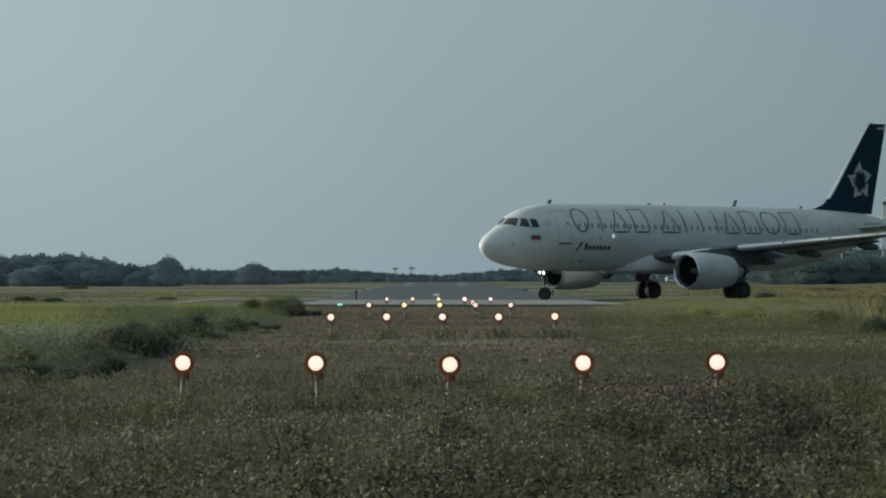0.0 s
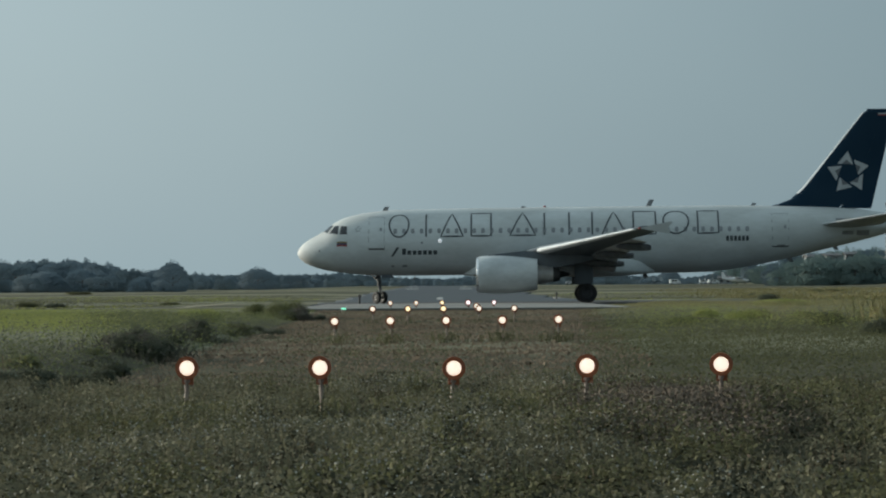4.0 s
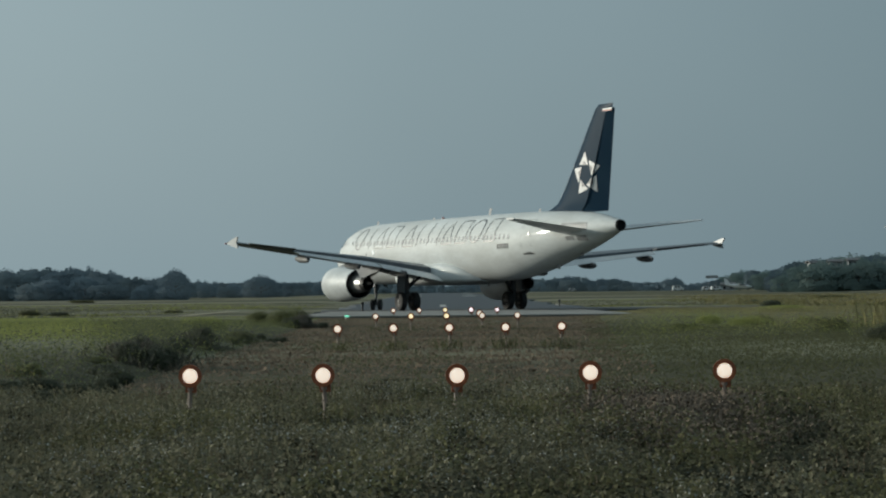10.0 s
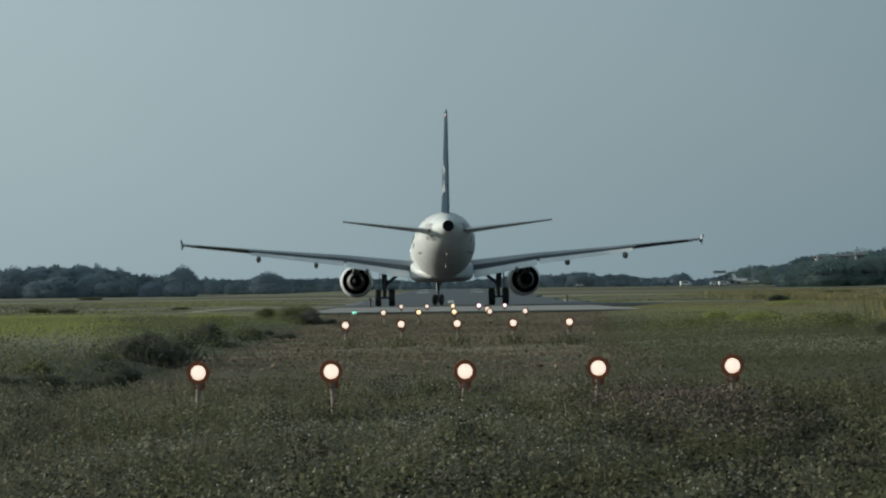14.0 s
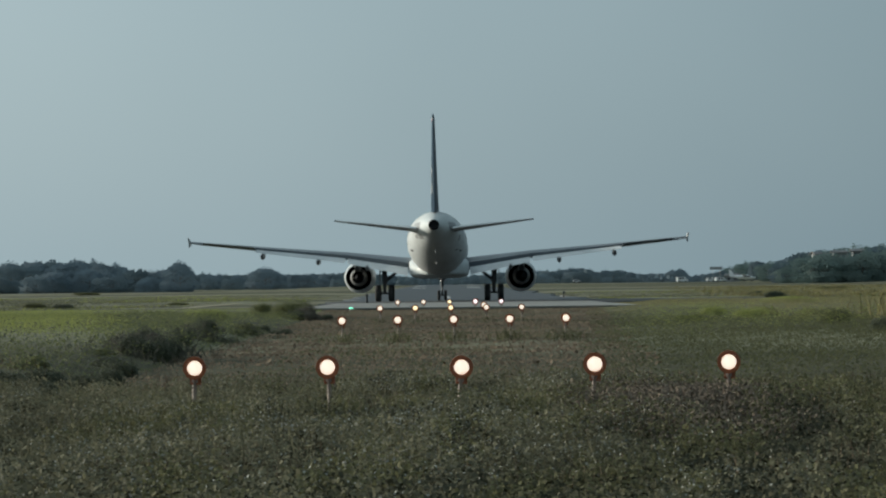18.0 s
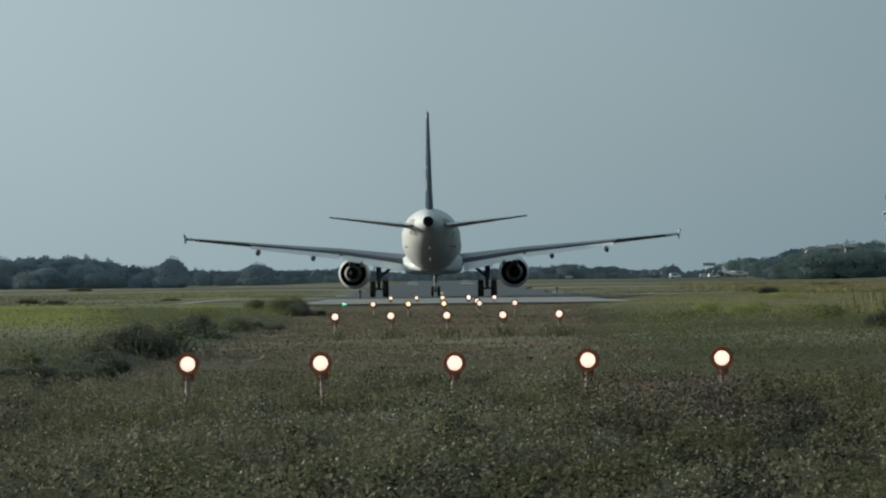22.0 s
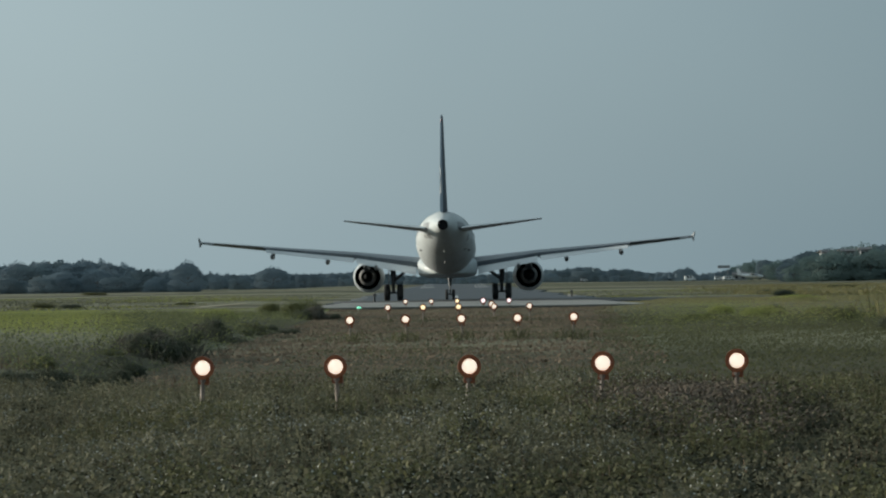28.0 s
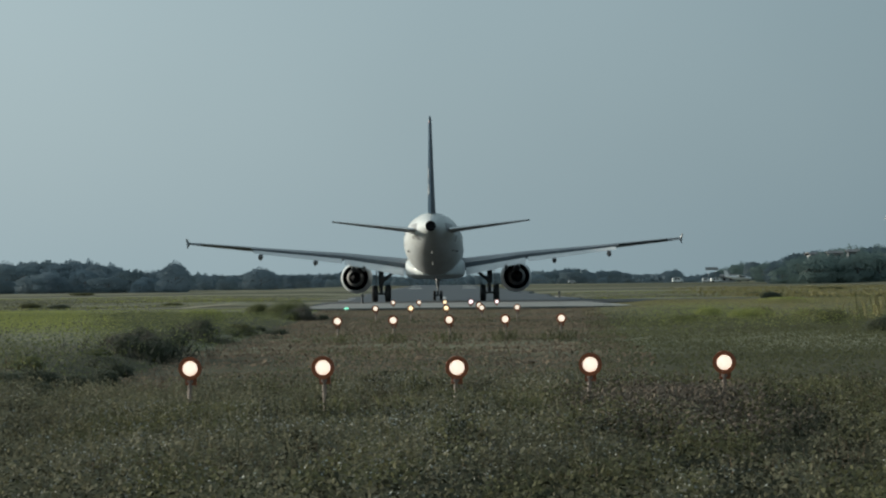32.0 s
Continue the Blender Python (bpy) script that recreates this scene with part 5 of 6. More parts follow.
def mast():
    """A lattice mast with a work deck and aerials."""
    d = 640
    x = 662 / UNIT * d
    t = thing("lattice_mast", "tall grey steel lattice mast with a small deck", "mast", pose(x, d, float(land(x, d))))
    H = 19.5
    for sx in (-1, 1):
        for sy in (-1, 1):
            part("leg", Shape().tube((sx * 1.1, sy * 1.1, -1), (sx * 0.55, sy * 0.55, H), 0.12, 0.09, 6), GALV, t)
    n = 9
    for k in range(n):
        z0, z1 = H * k / n, H * (k + 1) / n
        w0, w1 = 1.1 - 0.55 * k / n, 1.1 - 0.55 * (k + 1) / n
        for sy in (-1, 1):
            part("brace", Shape().tube((-w0, sy * w0, z0), (w1, sy * w1, z1), 0.05, None, 5).tube((w0, sy * w0, z0), (-w1, sy * w1, z1), 0.05, None, 5).tube((-w1, sy * w1, z1), (w1, sy * w1, z1), 0.05, None, 5), GALV, t)
    part("deck", Shape().box((-1.7, -1.3, H - 4.2), (1.7, 1.3, H - 3.9)), GALV, t, smooth=False)
    for a in (-1.6, -0.5, 0.6, 1.6):
        part("rail_post", Shape().tube((a, -1.25, H - 3.9), (a, -1.25, H - 2.9), 0.04, None, 5), GALV, t)
    part("aerial", Shape().tube((0, 0, H), (0, 0, H + 2.2), 0.06, 0.03, 6), GALV, t)
    part("lamp_head", Shape().box((-0.9, -0.5, H - 0.3), (0.9, 0.5, H + 0.5)), BLACKP, t, smooth=False)


mast()


def sign_panel():
    d = 900
    x = 344 / UNIT * d
    z = float(land(x, d))
    t = thing("raised_panel", "dark flat panel raised on two thin posts", "sign", pose(x, d, z))
    top = EYE[2] + 31 / UNIT * d - z
    for a in (-1.3, 1.3):
        part("post", Shape().tube((a, 0, -0.5), (a, 0, top), 0.05, None, 6), GALV, t)
    part("panel", Shape().box((-2.2, -0.12, top - 0.1), (2.2, 0.12, top + 0.9)), GALV, t, smooth=False)


sign_panel()


# ---- grass, weeds and scrub ----
def spread(rng, n, y0, y1, margin=0.6, lo=None, hi=None):
    """Random places between two distances, over the wedge of ground that lies open from the mown gap."""
    y = y0 + (y1 - y0) * np.sqrt(rng.uniform((y0 / y1) ** 2, 1, n)) if y0 <= 0 else np.sqrt(rng.uniform(y0 ** 2, y1 ** 2, n))
    half = 0.2 * y + margin
    x = -0.028 * y + rng.uniform(-1, 1, n) * half
    off = x - axis_x(y)
    keep = np.ones(n, bool)
    if lo is not None:
        keep &= off > lo(y)
    if hi is not None:
        keep &= off < hi(y)
    return x[keep], y[keep]


def blades(rng, x, y, height, width, lean=0.35):
    """Bent blades: three corners at the foot and middle drawn to a tip; an array of quads (foot, foot, bend, tip)."""
    n = len(x)
    z = land(x, y) - 0.02
    a = rng.uniform(0, 2 * np.pi, n)
    h = height * rng.uniform(0.55, 1.25, n)
    w = width * rng.uniform(0.6, 1.4, n)
    ux, uy = np.cos(a), np.sin(a) * 0.5
    l = lean * h * rng.uniform(0.2, 1.6, n)
    b = rng.uniform(0, 2 * np.pi, n)
    lx, ly = np.cos(b) * l, np.sin(b) * l
    p0 = np.stack([x - ux * w / 2, y - uy * w / 2, z], 1)
    p1 = np.stack([x + ux * w / 2, y + uy * w / 2, z], 1)
    p2 = np.stack([x + ux * w * 0.42 + lx * 0.5, y + uy * w * 0.42 + ly * 0.5, z + h * 0.62], 1)
    p3 = np.stack([x + lx, y + ly, z + h], 1)
    return np.stack([p0, p1, p2, p3], 1)


def under_sight(x, y, drop=30.0):
    """How tall growth may stand at a place before it would rise above the line of sight over the bank."""
    return np.clip(EYE[2] - drop / UNIT * y - land(x, y), 0.08, 0.75)


def leaves_over(rng, x, y, z0, z1, size, loose=0.55):
    n = len(x)
    c = np.stack([x, y, land(x, y) + rng.uniform(z0, z1, n)], 1)
    return leaf_cards(rng, c, np.tile(np.array([[0, -0.35, 0.8]]), (n, 1)), size, loose)


def stuff(name, material, quads, label, category="grass"):
    return tagged(new(name, cards_mesh(name, material, quads, 4)), label, category, kind="stuff")


def patches(x, y, wide, deep, seed):
    """Uneven blotches from 0 to 1, wide across and deep along the view, at two sizes."""
    grid = np.random.default_rng(seed).uniform(0, 1, (97, 101))
    total = 0.0
    for share, k in ((0.65, 1.0), (0.35, 2.3)):
        u, v = x / wide * k + 13.7, y / deep * k + 5.1
        i, j = np.floor(u).astype(int), np.floor(v).astype(int)
        fu, fv = smooth01(u - i), smooth01(v - j)
        a = grid[i % 97, j % 101] * (1 - fu) + grid[(i + 1) % 97, j % 101] * fu
        b = grid[i % 97, (j + 1) % 101] * (1 - fu) + grid[(i + 1) % 97, (j + 1) % 101] * fu
        total = total + share * (a * (1 - fv) + b * fv)
    return np.clip(0.5 + 1.5 * (total - 0.5), 0, 1)


def clumpy(rng, x, y, k, cut):
    """Keeps places where the growth is thick, so that the cover is patchy."""
    return (waves(x * 3, y * 1.5, k) + rng.normal(0, 0.22, len(x))) > cut


# dark scrub patches on the bank: place, half widths across and along
SCRUB = ((-5.65, 38.6, 0.42, 2.0), (-6.35, 51.0, 0.3, 2.5), (-4.7, 28.6, 0.25, 0.9), (-5.0, 27.6, 0.4, 1.2), (-5.25, 26.3, 0.35, 1.0))


def in_scrub(rng, x, y, grow=1.0):
    hit = np.zeros(len(x), bool)
    for sx, sy, rx, ry in SCRUB:
        hit |= ((x - sx) / rx) ** 2 + ((y - sy) / ry) ** 2 < grow * rng.uniform(0.6, 1.3, len(x))
    return hit


LEFT = lambda y: -3.75 - 0.014 * y
RIGHT = lambda y: 0.4 + 0.049 * y


def make_grass():
    rng = np.random.default_rng(21)
    # low weeds in the foreground, in clumps with dark gaps
    x, y = spread(rng, 180000, 11.5, 27)
    broad, small = patches(x, y, 0.8, 2.6, 3), patches(x, y, 0.16, 0.55, 4)
    c = 0.35 * waves(x, y, 11.0) + 1.1 * (small - 0.5) + 1.3 * (broad - 0.5) + 0.35 * smooth01((-x - 1.2) / 0.8) + rng.normal(0, 0.15, len(x))
    k = c > -0.42
    x, y, c = x[k], y[k], np.clip(c[k], -0.4, 1.2)
    top = np.minimum(0.06 + 0.17 * (c + 0.4), 0.23)
    tone = patches(x, y, 0.55, 2.0, 5) + rng.normal(0, 0.1, len(x))
    dark = patches(x, y, 0.5, 1.5, 6) + rng.normal(0, 0.08, len(x)) < 0.2 - 0.1 * smooth01((-x - 1.2) / 1.0)
    green = ~dark & (tone + 0.07 * (x - 0.2) > 0.55)
    for k, m, label in ((~green & ~dark, WEED_LOW, "low grey-green weeds in the foreground"), (green, WEED_GREEN, "low dark green weeds in the foreground"), (dark, WEED_DARK, "dark patches of low weeds in the foreground")):
        b = np.flatnonzero(k & (y > 15))[::8]
        stuff("low_weeds", m, np.concatenate([leaves_over(rng, x[k], y[k], 0.2 * top[k], top[k], 0.0165, 0.5), blades(rng, x[b], y[b], top[b] * 1.1, 0.007, 0.15)]), label)
    # flat dark leaves added to paint shade into the gaps
    x, y = spread(rng, 60000, 11.5, 25)
    stuff("weed_gap_shade", WEED_DARK, leaves_over(rng, x, y, 0.0, 0.05, 0.024, 0.6), "dark leaf layer painting the shade between the weeds")
    x, y = spread(rng, 30000, 14, 30)
    k = clumpy(rng, x, y, 0.8, 0.3)
    stuff("dry_stalks", GRASS_DRY, blades(rng, x[k], y[k], 0.16, 0.006, 0.12), "dry brown stalks among the weeds")
    # a reddish-brown stand round two of the near lamps
    x, y = rng.normal(1.2, 0.4, 16000), rng.normal(20.4, 1.6, 16000)
    k = waves(x, y, 2.2) + rng.normal(0, 0.3, 16000) > -0.35
    stuff("brown_weeds", WEED_BROWN, leaves_over(rng, x[k], y[k], 0.06, 0.25, 0.0145, 0.5), "reddish-brown withered weeds near the lamps")
    x, y = spread(rng, 60000, 11.5, 26.5)
    k = (1.2 * (patches(x, y, 0.16, 0.55, 4) - 0.5) + 1.5 * (patches(x, y, 0.8, 2.6, 3) - 0.5) + rng.normal(0, 0.2, len(x)) - 0.02 * (y - 15) - 0.06 * x) > 0.28
    stuff("seed_heads", GRASS_SEED, leaves_over(rng, x[k], y[k], 0.08, 0.23, 0.0092, 0.9), "pale seed heads standing over the weeds")
    # tufts round the lamps' feet
    q = []
    for row, tall, n in ((0, 0.22, 120), (1, 0.26, 90), (2, 0.18, 50)):
        ly, lx, _ = ROWS[row]
        for s in range(5):
            px = lx + (s - 2) * SPACING + rng.normal(0, 0.2, n)
            py = ly - 0.12 + rng.normal(0, 0.22, n)
            q.append(blades(rng, px, py, tall, 0.011, 0.3))
            q.append(leaves_over(rng, px, py, 0.02, tall * 0.85, 0.026))
    stuff("lamp_tufts", GRASS_WEED, np.concatenate(q), "rough olive tufts round the lamp stems")
    # brown cut grass between the lamp rows
    x, y = spread(rng, 300000, 22, 109, lo=LEFT, hi=lambda y: RIGHT(y) + 0.5)
    stuff("cut_grass", GRASS_DRY, np.concatenate([blades(rng, x[::30], y[::30], 0.09, 0.007, 0.5), leaves_over(rng, x, y, 0.0, 0.03 + 0.08 * (0.5 + 0.5 * waves(x, y, 1.1)), 0.018, 0.22)]), "short brown cut grass between the lamps")
    x, y = spread(rng, 60000, 36, 109, lo=LEFT, hi=lambda y: RIGHT(y) + 0.8)
    stuff("cut_grass", GRASS_DRY, leaves_over(rng, x, y, 0.0, 0.05, 0.042, 0.3), "short brown cut grass towards the runway")
    x, y = spread(rng, 60000, 24, 109, lo=LEFT, hi=lambda y: RIGHT(y) + 2)
    k = patches(x, y, 0.9, 5.0, 7) + rng.normal(0, 0.1, len(x)) > 0.58
    stuff("green_tufts", GRASS_WEED, np.concatenate([blades(rng, x[k][::5], y[k][::5], 0.14, 0.008, 0.4), leaves_over(rng, x[k], y[k], 0.02, 0.13, 0.02, 0.25)]), "olive tufts scattered in the cut grass")
    x, y = spread(rng, 50000, 23, 60, 1.5, lo=LEFT)
    k = (x - axis_x(y) > RIGHT(y) - 0.4) | (patches(x, y, 1.2, 6.0, 9) > 0.55)
    stuff("matted_grass", GRASS_WEED, leaves_over(rng, x[k], y[k], 0.0, 0.07, 0.022, 0.4), "matted olive grass close to the soil")
    # taller growth on both sides: leafy below, thin blades over it
    x, y = spread(rng, 300000, 27, 118, 2.0, hi=LEFT)
    dark = in_scrub(rng, x, y)
    off = x - axis_x(y)
    g = smooth01((y - 36) / 10) * (0.3 + 0.7 * smooth01((-x / y - 0.145) / 0.04))
    k = (rng.uniform(0, 1, len(x)) < g) & ~dark & ~in_scrub(rng, x, y + 4.0)
    h = under_sight(x, y) * 0.85 * (0.8 + 0.35 * waves(x, y, 0.5))
    # bank face takes dark leaves that stand for its shade
    face = (off > LEFT(y) - 1.3) & (y < 64) & (rng.uniform(0, 1, len(x)) < 0.75)
    f = np.flatnonzero(k & (y > 48) & (-x / y > 0.155))[::9]
    stuff("tall_green_grass", GRASS_GREEN, np.concatenate([blades(rng, x[f], y[f], h[f], 0.008, 0.25), leaves_over(rng, x[k], y[k], 0.1 * h[k], 0.95 * h[k], 0.019, 0.2)]), "tall fresh green grass beside the cleared strip")
    k = dark | face | (rng.uniform(0, 1, len(x)) < 0.25 * (1 - smooth01((y - 36) / 12)))
    t = np.where(dark, h, np.where(face, 0.25 * h + 0.05, 0.3))
    stuff("shaded_weeds", BUSHM, leaves_over(rng, x[k], y[k], 0.02, t[k], 0.02, 0.2), "dark scrub weeds, and dark leaves painting the bank's shade")
    # thin withered shoots in and round the two large scrub patches
    q = []
    for sx, sy, rx, ry in SCRUB[:2]:
        px, py = sx - 0.1 + rng.normal(0, rx, 700), sy + 0.4 + rng.normal(0, ry * 0.5, 700)
        q.append(blades(rng, px, py, 0.1 + 0.22 * patches(px, py, 0.3, 1.0, 8), 0.005, 0.6))
    stuff("withered_shoots", GRASS_GREY, np.concatenate(q), "thin withered shoots round the scrub")
    x, y = spread(rng, 120000, 27, 95, 2.0, hi=LEFT)
    h = under_sight(x, y) * 0.95 * (0.8 + 0.35 * waves(x, y, 0.5))
    k = (clumpy(rng, x, y, 0.35, -0.25) | (-x / y < 0.14)) & ~in_scrub(rng, x, y) & (rng.uniform(0, 1, len(x)) > 0.9 * smooth01((-x / y - 0.15) / 0.03) * smooth01((y - 35) / 7))
    stuff("dull_green_grass", GRASS_MID, leaves_over(rng, x[k], y[k], 0.1 * h[k], 0.95 * h[k], 0.022, 0.22), "dull green grass on the overgrown bank")
    x, y = spread(rng, 45000, 26, 70, 2.0, hi=lambda y: LEFT(y) + 0.8)
    k = (waves(x, y, 0.6) + rng.normal(0, 0.25, len(x)) > 0.0) & ~in_scrub(rng, x, y) & (rng.uniform(0, 1, len(x)) > 0.9 * smooth01((-x / y - 0.15) / 0.03) * smooth01((y - 35) / 7))
    h = under_sight(x, y)[k] * 0.8
    stuff("dead_grass", GRASS_GREY, leaves_over(rng, x[k], y[k], 0.0, h, 0.017, 0.2), "hazy dead grey grass along the bank")
    x, y = spread(rng, 330000, 26, 152, 2.0, lo=RIGHT)
    off = x - axis_x(y)
    rise = smooth01((x / y - 0.03) / 0.03)
    h = under_sight(x, y, 30 - 14 * rise) * 0.85 * (0.85 + 0.25 * waves(x, y, 0.5)) * (0.2 + 0.8 * smooth01((off - RIGHT(y) + 0.5 + waves(x, y, 0.9)) / 3.5)) * (0.3 + 0.7 * smooth01((y - 34) / 30))
    clear = (y < 107) | (off > 9.0)
    zone = y + rng.normal(0, 7, len(x)) + 10 * waves(x, y, 0.25) + 30 * smooth01((x / y - 0.075) / 0.03) * smooth01((y - 55) / 20)
    fresh = rng.uniform(0, 1, len(x)) < smooth01((x / y - 0.03) / 0.03)
    for lo, hi, name, m, label in ((0, 44, "olive_weeds", GRASS_WEED, "olive weeds on the bank beside the strip"), (44, 66, "olive_grass", GRASS_OLIVE, "tall olive grass on the bank"), (66, 90, "tall_green_grass", GRASS_GREEN, "tall green grass on the bank"), (90, 400, "tan_grass", GRASS_TAN, "tan dry grass before the runway edge")):
        k = clear & (zone >= lo) & (zone < hi)
        if m is GRASS_GREEN:
            k &= fresh
        elif m is GRASS_OLIVE:
            k |= clear & (zone >= 66) & (zone < 90) & ~fresh
        stuff(name, m, leaves_over(rng, x[k], y[k], 0.1 * h[k], 0.9 * h[k], 0.021, 0.22), label)
    # low weeds that cover the foot of both banks
    x, y = spread(rng, 150000, 24, 66, 2.0, hi=LEFT)
    k = ~in_scrub(rng, x, y, 1.1) & ~in_scrub(rng, x, y + 3.0) & (rng.uniform(0, 1, len(x)) > smooth01((-x / y - 0.15) / 0.03) * smooth01((y - 35) / 7))
    t = 0.08 + 0.34 * (0.5 + 0.5 * waves(x, y, 0.7)) * smooth01((y - 25) / 10) * smooth01((LEFT(y) - x + axis_x(y) + 0.1) / 0.9)
    stuff("bank_weeds", GRASS_MID, leaves_over(rng, x[k], y[k], 0.0, t[k], 0.02, 0.3), "low green weeds at the foot of the bank")
    x, y = spread(rng, 170000, 22, 80, 2.0, lo=RIGHT)
    k = rng.uniform(0, 1, len(x)) < 0.15 + 0.85 * smooth01((x - axis_x(y) - RIGHT(y) + 0.8 * waves(x, y, 0.8)) / 2.5)
    t = 0.08 + 0.15 * (0.5 + 0.5 * waves(x, y, 0.8)) * smooth01((y - 22) / 14)
    stuff("bank_weeds", GRASS_OLIVE, leaves_over(rng, x[k], y[k], 0.0, t[k], 0.02, 0.3), "low olive weeds on the gentle bank")
    # tan reeds at the right border
    x, y = spread(rng, 8000, 44, 72, 2.5, lo=lambda y: 8.2 + 0.09 * (y - 42))
    stuff("tan_reeds", GRASS_TAN, np.concatenate([blades(rng, x[::2], y[::2], under_sight(x[::2], y[::2], 16.0), 0.009, 0.25), leaves_over(rng, x, y, 0.1, 0.8 * under_sight(x, y, 18.0), 0.02, 0.25)]), "tan dry reeds standing over green grass")
    # rough grass round the paving and on the far field
    x, y = spread(rng, 60000, 118, 330, 12.0)
    off = x - axis_x(y)
    k = (off < -18) | (off > 27.5) | ((off > 13) & (y > 215)) | ((off < -13) & (y > 215))
    stuff("field_grass", FIELD_HAZY, blades(rng, x[k], y[k], 0.09, 0.06, 0.8), "rough tan and olive field grass, greyed to paint haze")
    x, y = spread(rng, 40000, 118, 330, 12.0)
    off = x - axis_x(y)
    k = ((off < -18) | (off > 27.5) | ((off > 13) & (y > 215)) | ((off < -13) & (y > 215))) & clumpy(rng, x, y, 0.05, 0.1)
    stuff("field_grass", GRASS_GREEN, blades(rng, x[k], y[k], 0.11, 0.07, 0.8), "green patches of rough field grass")

    # the golden stand on the sunny side of the field
    x, y = spread(rng, 110000, 118, 420, 12.0)
    k = (x - axis_x(y) > 24) & (rng.uniform(0, 1, len(x)) < smooth01((x / y - 0.045) / 0.05)) & (waves(x * 0.2, y * 0.6, 0.35) > -0.35)
    stuff("golden_grass", GRASS_TAN, np.concatenate([leaves_over(rng, x[k], y[k], 0.0, 0.3, 0.07), blades(rng, x[k][::3], y[k][::3], 0.32, 0.05, 0.5)]), "golden dry grass on the open field")


make_grass()


def bush(rng, x, y, w, h, material, label):
    t = thing("bush", label, "bush", pose(x, y, float(land(x, y)) - 0.05))
    n = int(5000 + 6000 * w)
    lobes = [(rng.uniform(-0.32, 0.32) * w, rng.uniform(-0.25, 0.25) * w, h * rng.uniform(0.3, 0.6), rng.uniform(0.22, 0.36) * w, h * rng.uniform(0.3, 0.42)) for _ in range(7)]
    c, m = [], []
    for lx, ly, lz, rw, rh in lobes:
        d = rng.normal(0, 1, (n // 7, 3)); d /= np.linalg.norm(d, axis=1)[:, None]
        c.append(np.array([lx, ly, lz]) + d * np.array([rw, rw, rh]) * rng.uniform(0.45, 1.0, (n // 7, 1)) ** 0.6 * rng.choice((1.0, 1.15, 1.5), (n // 7, 1))); m.append(d)
    c, m = np.concatenate(c), np.concatenate(m)
    keep = c[:, 2] > 0
    part("crown", cards_mesh("crown", material, leaf_cards(rng, c[keep], 0.6 * m[keep] + np.array([0, -0.2, 0.5]), 0.011 + 0.008 * w, 0.3), 4), material, t)
    s = Shape()
    for k in range(5):
        a = rng.uniform(0, 6.28)
        s.tube((0, 0, 0), (0.3 * w * math.cos(a), 0.3 * w * math.sin(a), h * rng.uniform(0.5, 0.9)), 0.015, 0.006, 5)
    part("stems", s, BARK, t)


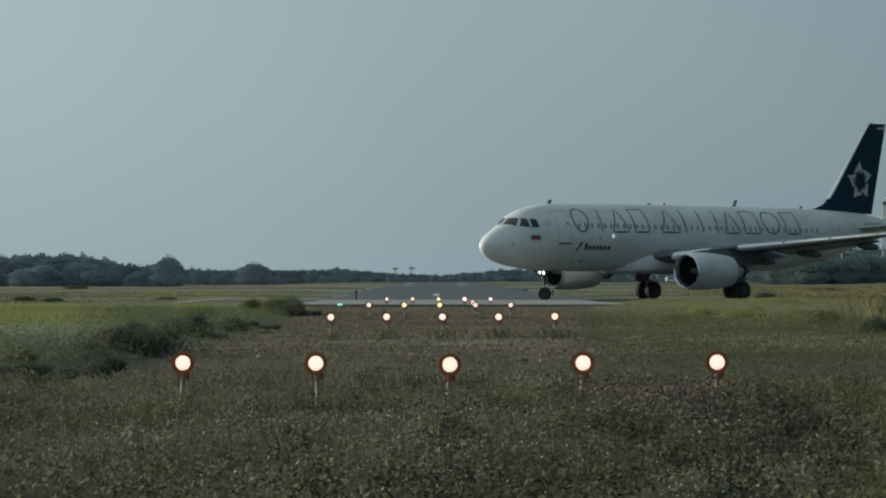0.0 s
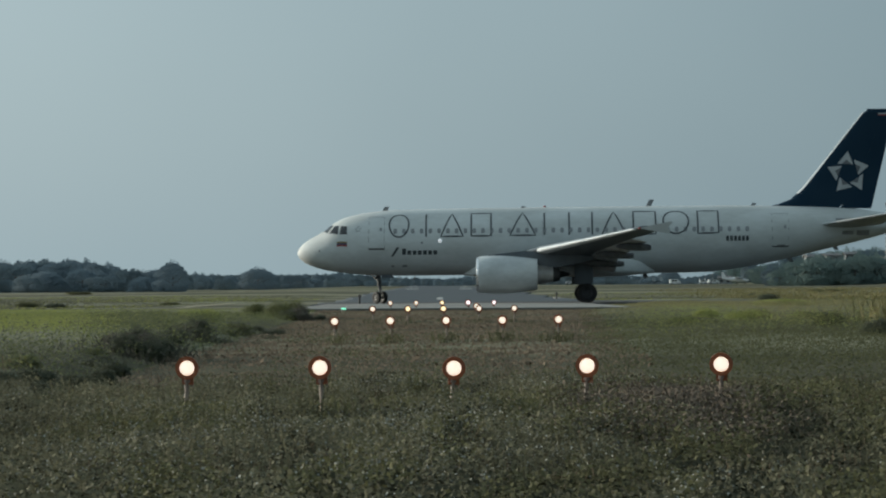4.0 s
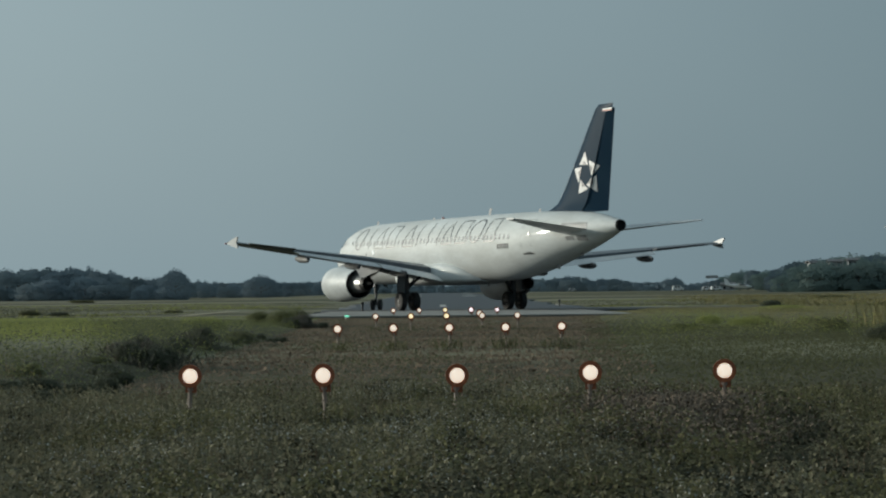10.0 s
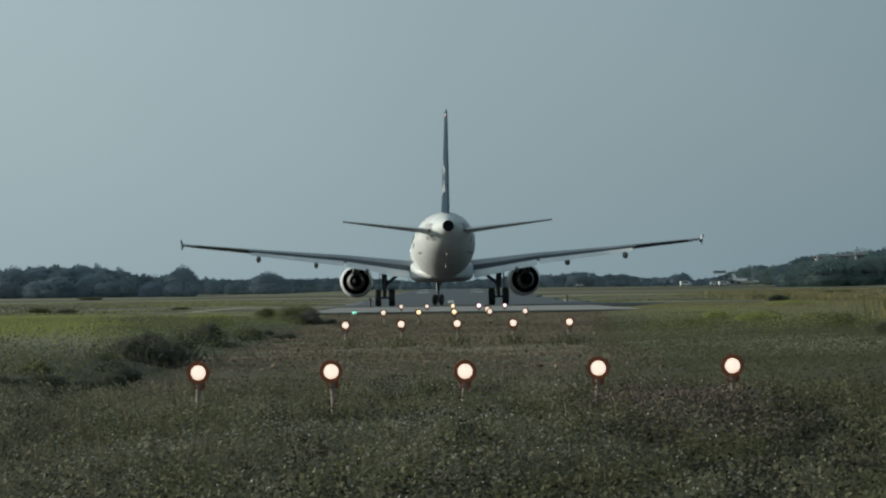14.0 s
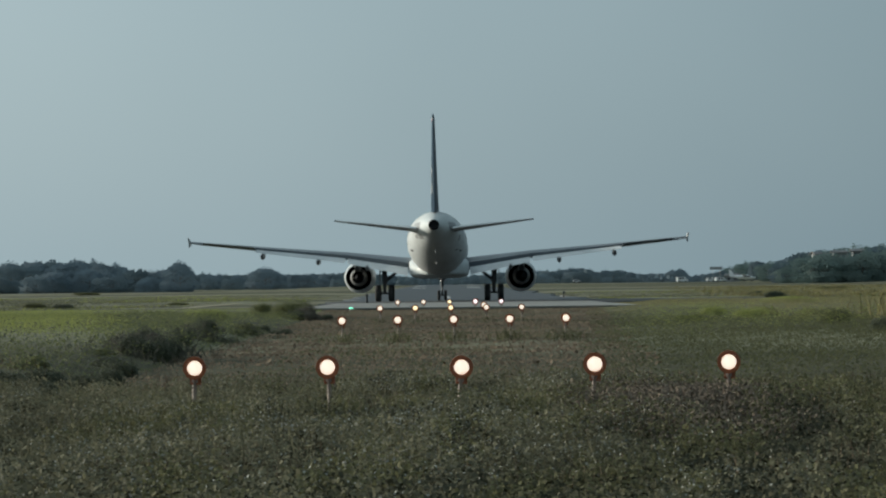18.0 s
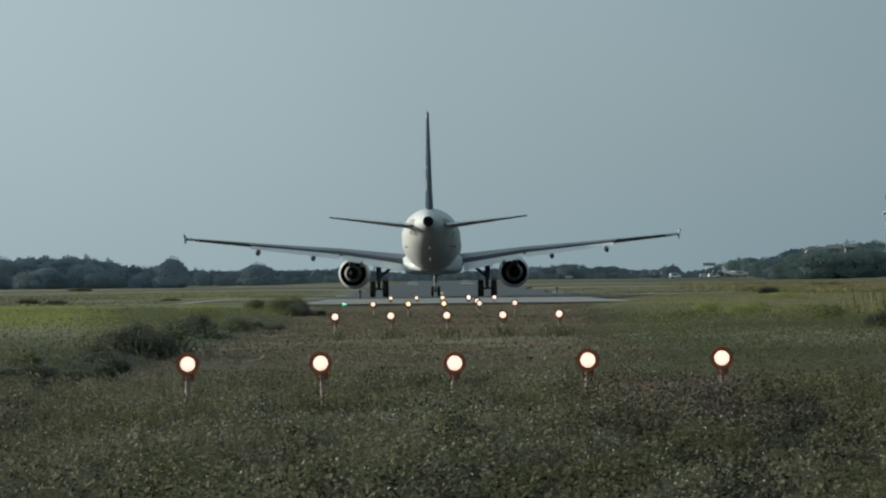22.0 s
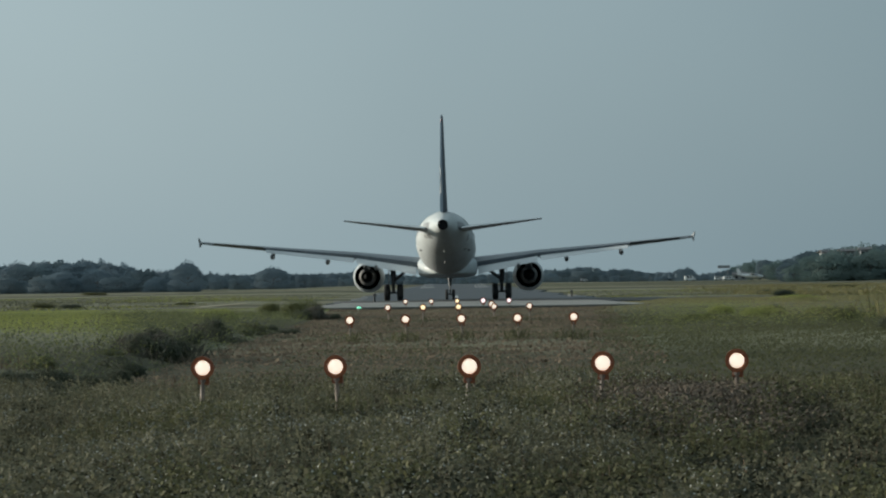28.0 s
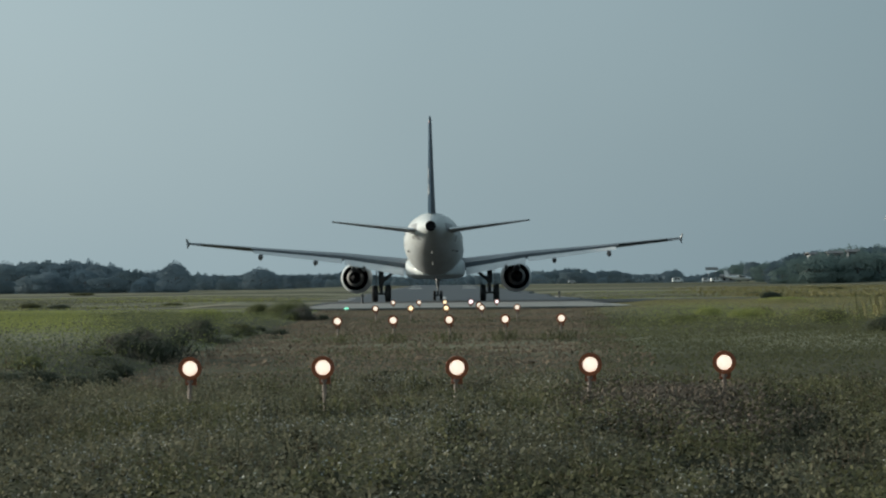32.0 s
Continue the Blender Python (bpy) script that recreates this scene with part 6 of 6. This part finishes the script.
def make_bushes():
    rng = np.random.default_rng(8)
    for x, y, w, h, m in ((-5.86, 38.4, 0.5, 0.44, BUSHM), (-5.5, 38.3, 0.42, 0.38, BUSHM), (-5.6, 38.9, 0.45, 0.5, SCRUBDRY), (-5.8, 39.4, 0.5, 0.56, BUSHM), (-6.05, 39.2, 0.5, 0.4, SCRUBDRY), (-5.45, 38.9, 0.4, 0.42, BUSHM), (-6.38, 51.2, 0.38, 0.56, BUSHM), (-6.3, 50.6, 0.3, 0.36, BUSHM), (-6.05, 51.5, 0.3, 0.2, BUSHM), (-7.1, 65.0, 0.45, 0.24, BUSHM), (-5.37, 51.8, 0.24, 0.1, BUSHM), (-5.55, 58.4, 0.28, 0.1, BUSHM),
                          (-4.64, 28.6, 0.26, 0.26, BUSHM), (-4.88, 28.3, 0.4, 0.22, BUSHM), (-5.15, 27.5, 0.45, 0.27, BUSHM), (-5.35, 26.3, 0.4, 0.26, BUSHM), (-4.95, 26.8, 0.35, 0.2, BUSHM), (-6.6, 60.0, 0.6, 0.3, GRASS_OLIVE), (-5.9, 62.0, 0.5, 0.22, BUSHM),
                          (-8.35, 89, 1.0, 0.68, GRASS_MID), (-9.1, 90, 0.9, 0.55, GRASS_MID), (-7.9, 90.5, 0.9, 0.7, GRASS_MID), (-7.5, 87.6, 0.75, 0.62, SCRUBDRY), (-7.15, 87.2, 0.6, 0.42, SCRUBDRY), (-7.8, 87.3, 0.6, 0.4, BUSHM), (-6.75, 88, 0.45, 0.25, BUSHM), (-8.6, 70, 1.0, 0.4, GRASS_GREEN),
                          (5.0, 76, 0.8, 0.24, GRASS_MID), (7.0, 78, 0.9, 0.36, GRASS_GREEN), (7.7, 82, 0.9, 0.4, GRASS_MID), (6.2, 84, 0.8, 0.34, GRASS_GREEN), (9.2, 80, 0.9, 0.3, GRASS_MID), (8.2, 66, 0.9, 0.4, GRASS_OLIVE), (7.4, 52, 0.8, 0.4, BUSHM), (12.6, 120, 2.4, 0.4, GRASS_GREEN),
                          (17.0, 170, 1.5, 0.7, BUSHM), (-30.5, 160, 1.6, 0.42, GRASS_OLIVE), (-28.6, 158, 1.3, 0.36, BUSHM), (-25.5, 188, 1.5, 0.25, GRASS_OLIVE), (-76, 445, 4.0, 0.6, GRASS_OLIVE), (21.5, 235, 1.2, 0.5, BUSHM), (40, 330, 3.5, 0.4, GRASS_OLIVE)):
        bush(rng, x, y, w, h, m, "low dark scrub bush in tall grass" if m is BUSHM else "low olive-green bush in tall grass")
    # a ragged line of scrub along the foot of the bank
    for k in range(18):
        y = 28 + k * 2.3 + rng.uniform(-0.8, 0.8)
        x = float(axis_x(y) + LEFT(y)) - rng.uniform(0.1, 1.0)
        m = (BUSHM, GRASS_MID, BUSHM)[k % 3]
        bush(rng, x, y, rng.uniform(0.28, 0.55), rng.uniform(0.12, 0.28), m, "small ragged scrub bush on the bank" if m is BUSHM else "small dull green bush on the bank")


make_bushes()


# ---- what moves: the airliner turns onto the runway and halts; its wheels roll and its nose gear steers ----
# seconds, place of the main gear, heading in degrees from +y towards -x
TAXI = ((0, 11.33, 159.84, 132.6), (1, 9.75, 158.55, 122.5), (2, 8.04, 157.55, 112.05), (3.2, 5.85, 156.9, 98.9), (4.5, 3.48, 156.68, 84.35), (5, 2.67, 156.72, 78.6), (6, 1.13, 157.07, 67.85), (7, -0.25, 157.7, 57.05), (8, -1.49, 158.45, 46.8),
        (9, -2.59, 159.55, 37.2), (10, -3.51, 161.2, 28.45), (11, -4.29, 163.28, 20.7), (12, -4.87, 165.5, 13.45), (13, -5.29, 167.5, 7.55), (14, -5.53, 169.8, 3.1), (14.5, -5.6, 170.65, 1.65), (15.5, -5.63, 172.9, 0.85), (16.5, -5.65, 174.88, 0.82),
        (17, -5.68, 175.7, 0.87), (18, -5.69, 177.1, 0.93), (19, -5.69, 177.98, 0.97), (20, -5.7, 178.38, 1.02), (21, -5.7, 178.55, 1.05), (22, -5.7, 178.6, 1.05), (32, -5.7, 178.6, 1.05))


def taxi(t):
    """Place and heading at any time, eased through the rows."""
    for i in range(len(TAXI) - 1):
        if t <= TAXI[i + 1][0]:
            break
    a, b = TAXI[i], TAXI[i + 1]
    u = (t - a[0]) / (b[0] - a[0])
    p, q = TAXI[max(0, i - 1)], TAXI[min(len(TAXI) - 1, i + 2)]
    out = []
    for k in (1, 2, 3):
        w = b[0] - a[0]
        m0 = (b[k] - p[k]) / (b[0] - p[0]) * w
        m1 = (q[k] - a[k]) / (q[0] - a[0]) * w
        if i >= len(TAXI) - 3:
            m0 = m1 = b[k] - a[k]
        out.append((2 * u ** 3 - 3 * u ** 2 + 1) * a[k] + (u ** 3 - 2 * u ** 2 + u) * m0 + (3 * u ** 2 - 2 * u ** 3) * b[k] + (u ** 3 - u ** 2) * m1)
    return out


def motions():
    times = [k / 6 for k in range(133)] + [24.0, 28.0, 32.0]
    rolls = {w: 0.0 for w in main_wheels + nose_wheels}
    rows = {w: [] for w in rolls}
    plane_rows, steer_rows = [], []
    last = 0.0
    homes = {w: w.matrix_basis.translation.copy() for w in rolls}
    leg_home = nose_leg.matrix_basis.translation.copy()
    for t in times:
        x, y, h = taxi(t)
        x0, y0, h0 = taxi(max(0.0, t - 0.25))
        x1, y1, h1 = taxi(min(32.0, t + 0.25))
        span = min(32.0, t + 0.25) - max(0.0, t - 0.25)
        turn = radians(h1 - h0) / span
        a = radians((h0 + h1) / 2)
        speed = ((x1 - x0) * -math.sin(a) + (y1 - y0) * math.cos(a)) / span
        steer = 0.0
        if t < 20.5 and speed > 0.05:
            steer = math.degrees(math.atan2((GEAR_S - NOSE_S) * turn, speed))
        steer = max(-72, min(72, steer)) * (1 - smooth01((t - 18) / 3))
        plane_rows.append((t, pose(x, y, 0, 0, 0, h)))
        steer_rows.append((t, Matrix.Translation(leg_home) @ pose(0, 0, 0, 0, 0, steer)))
        dt = t - last
        for w in main_wheels:
            v = speed + turn * homes[w].x
            rolls[w] += -v * dt / 0.585
        for w in nose_wheels:
            rolls[w] += -math.hypot(speed, turn * (GEAR_S - NOSE_S)) * dt / 0.381
        last = t
        for w in rolls:
            rows[w].append((t, Matrix.Translation(homes[w]) @ pose(0, 0, 0, math.degrees(rolls[w]))))
    walk(airliner, plane_rows)
    swing = [(t, Matrix.Translation(rudder_foot) @ Matrix.Rotation(radians(a), 4, rudder_axis) @ Matrix.Translation(-rudder_foot)) for t, a in ((0, 0), (7, 0), (8.5, 8), (9.5, 18), (11.8, 18), (13.2, 6), (15, 0), (32, 0))]
    walk(rudder, swing)
    walk(nose_leg, steer_rows)
    for w in rolls:
        walk(w, rows[w])


motions()
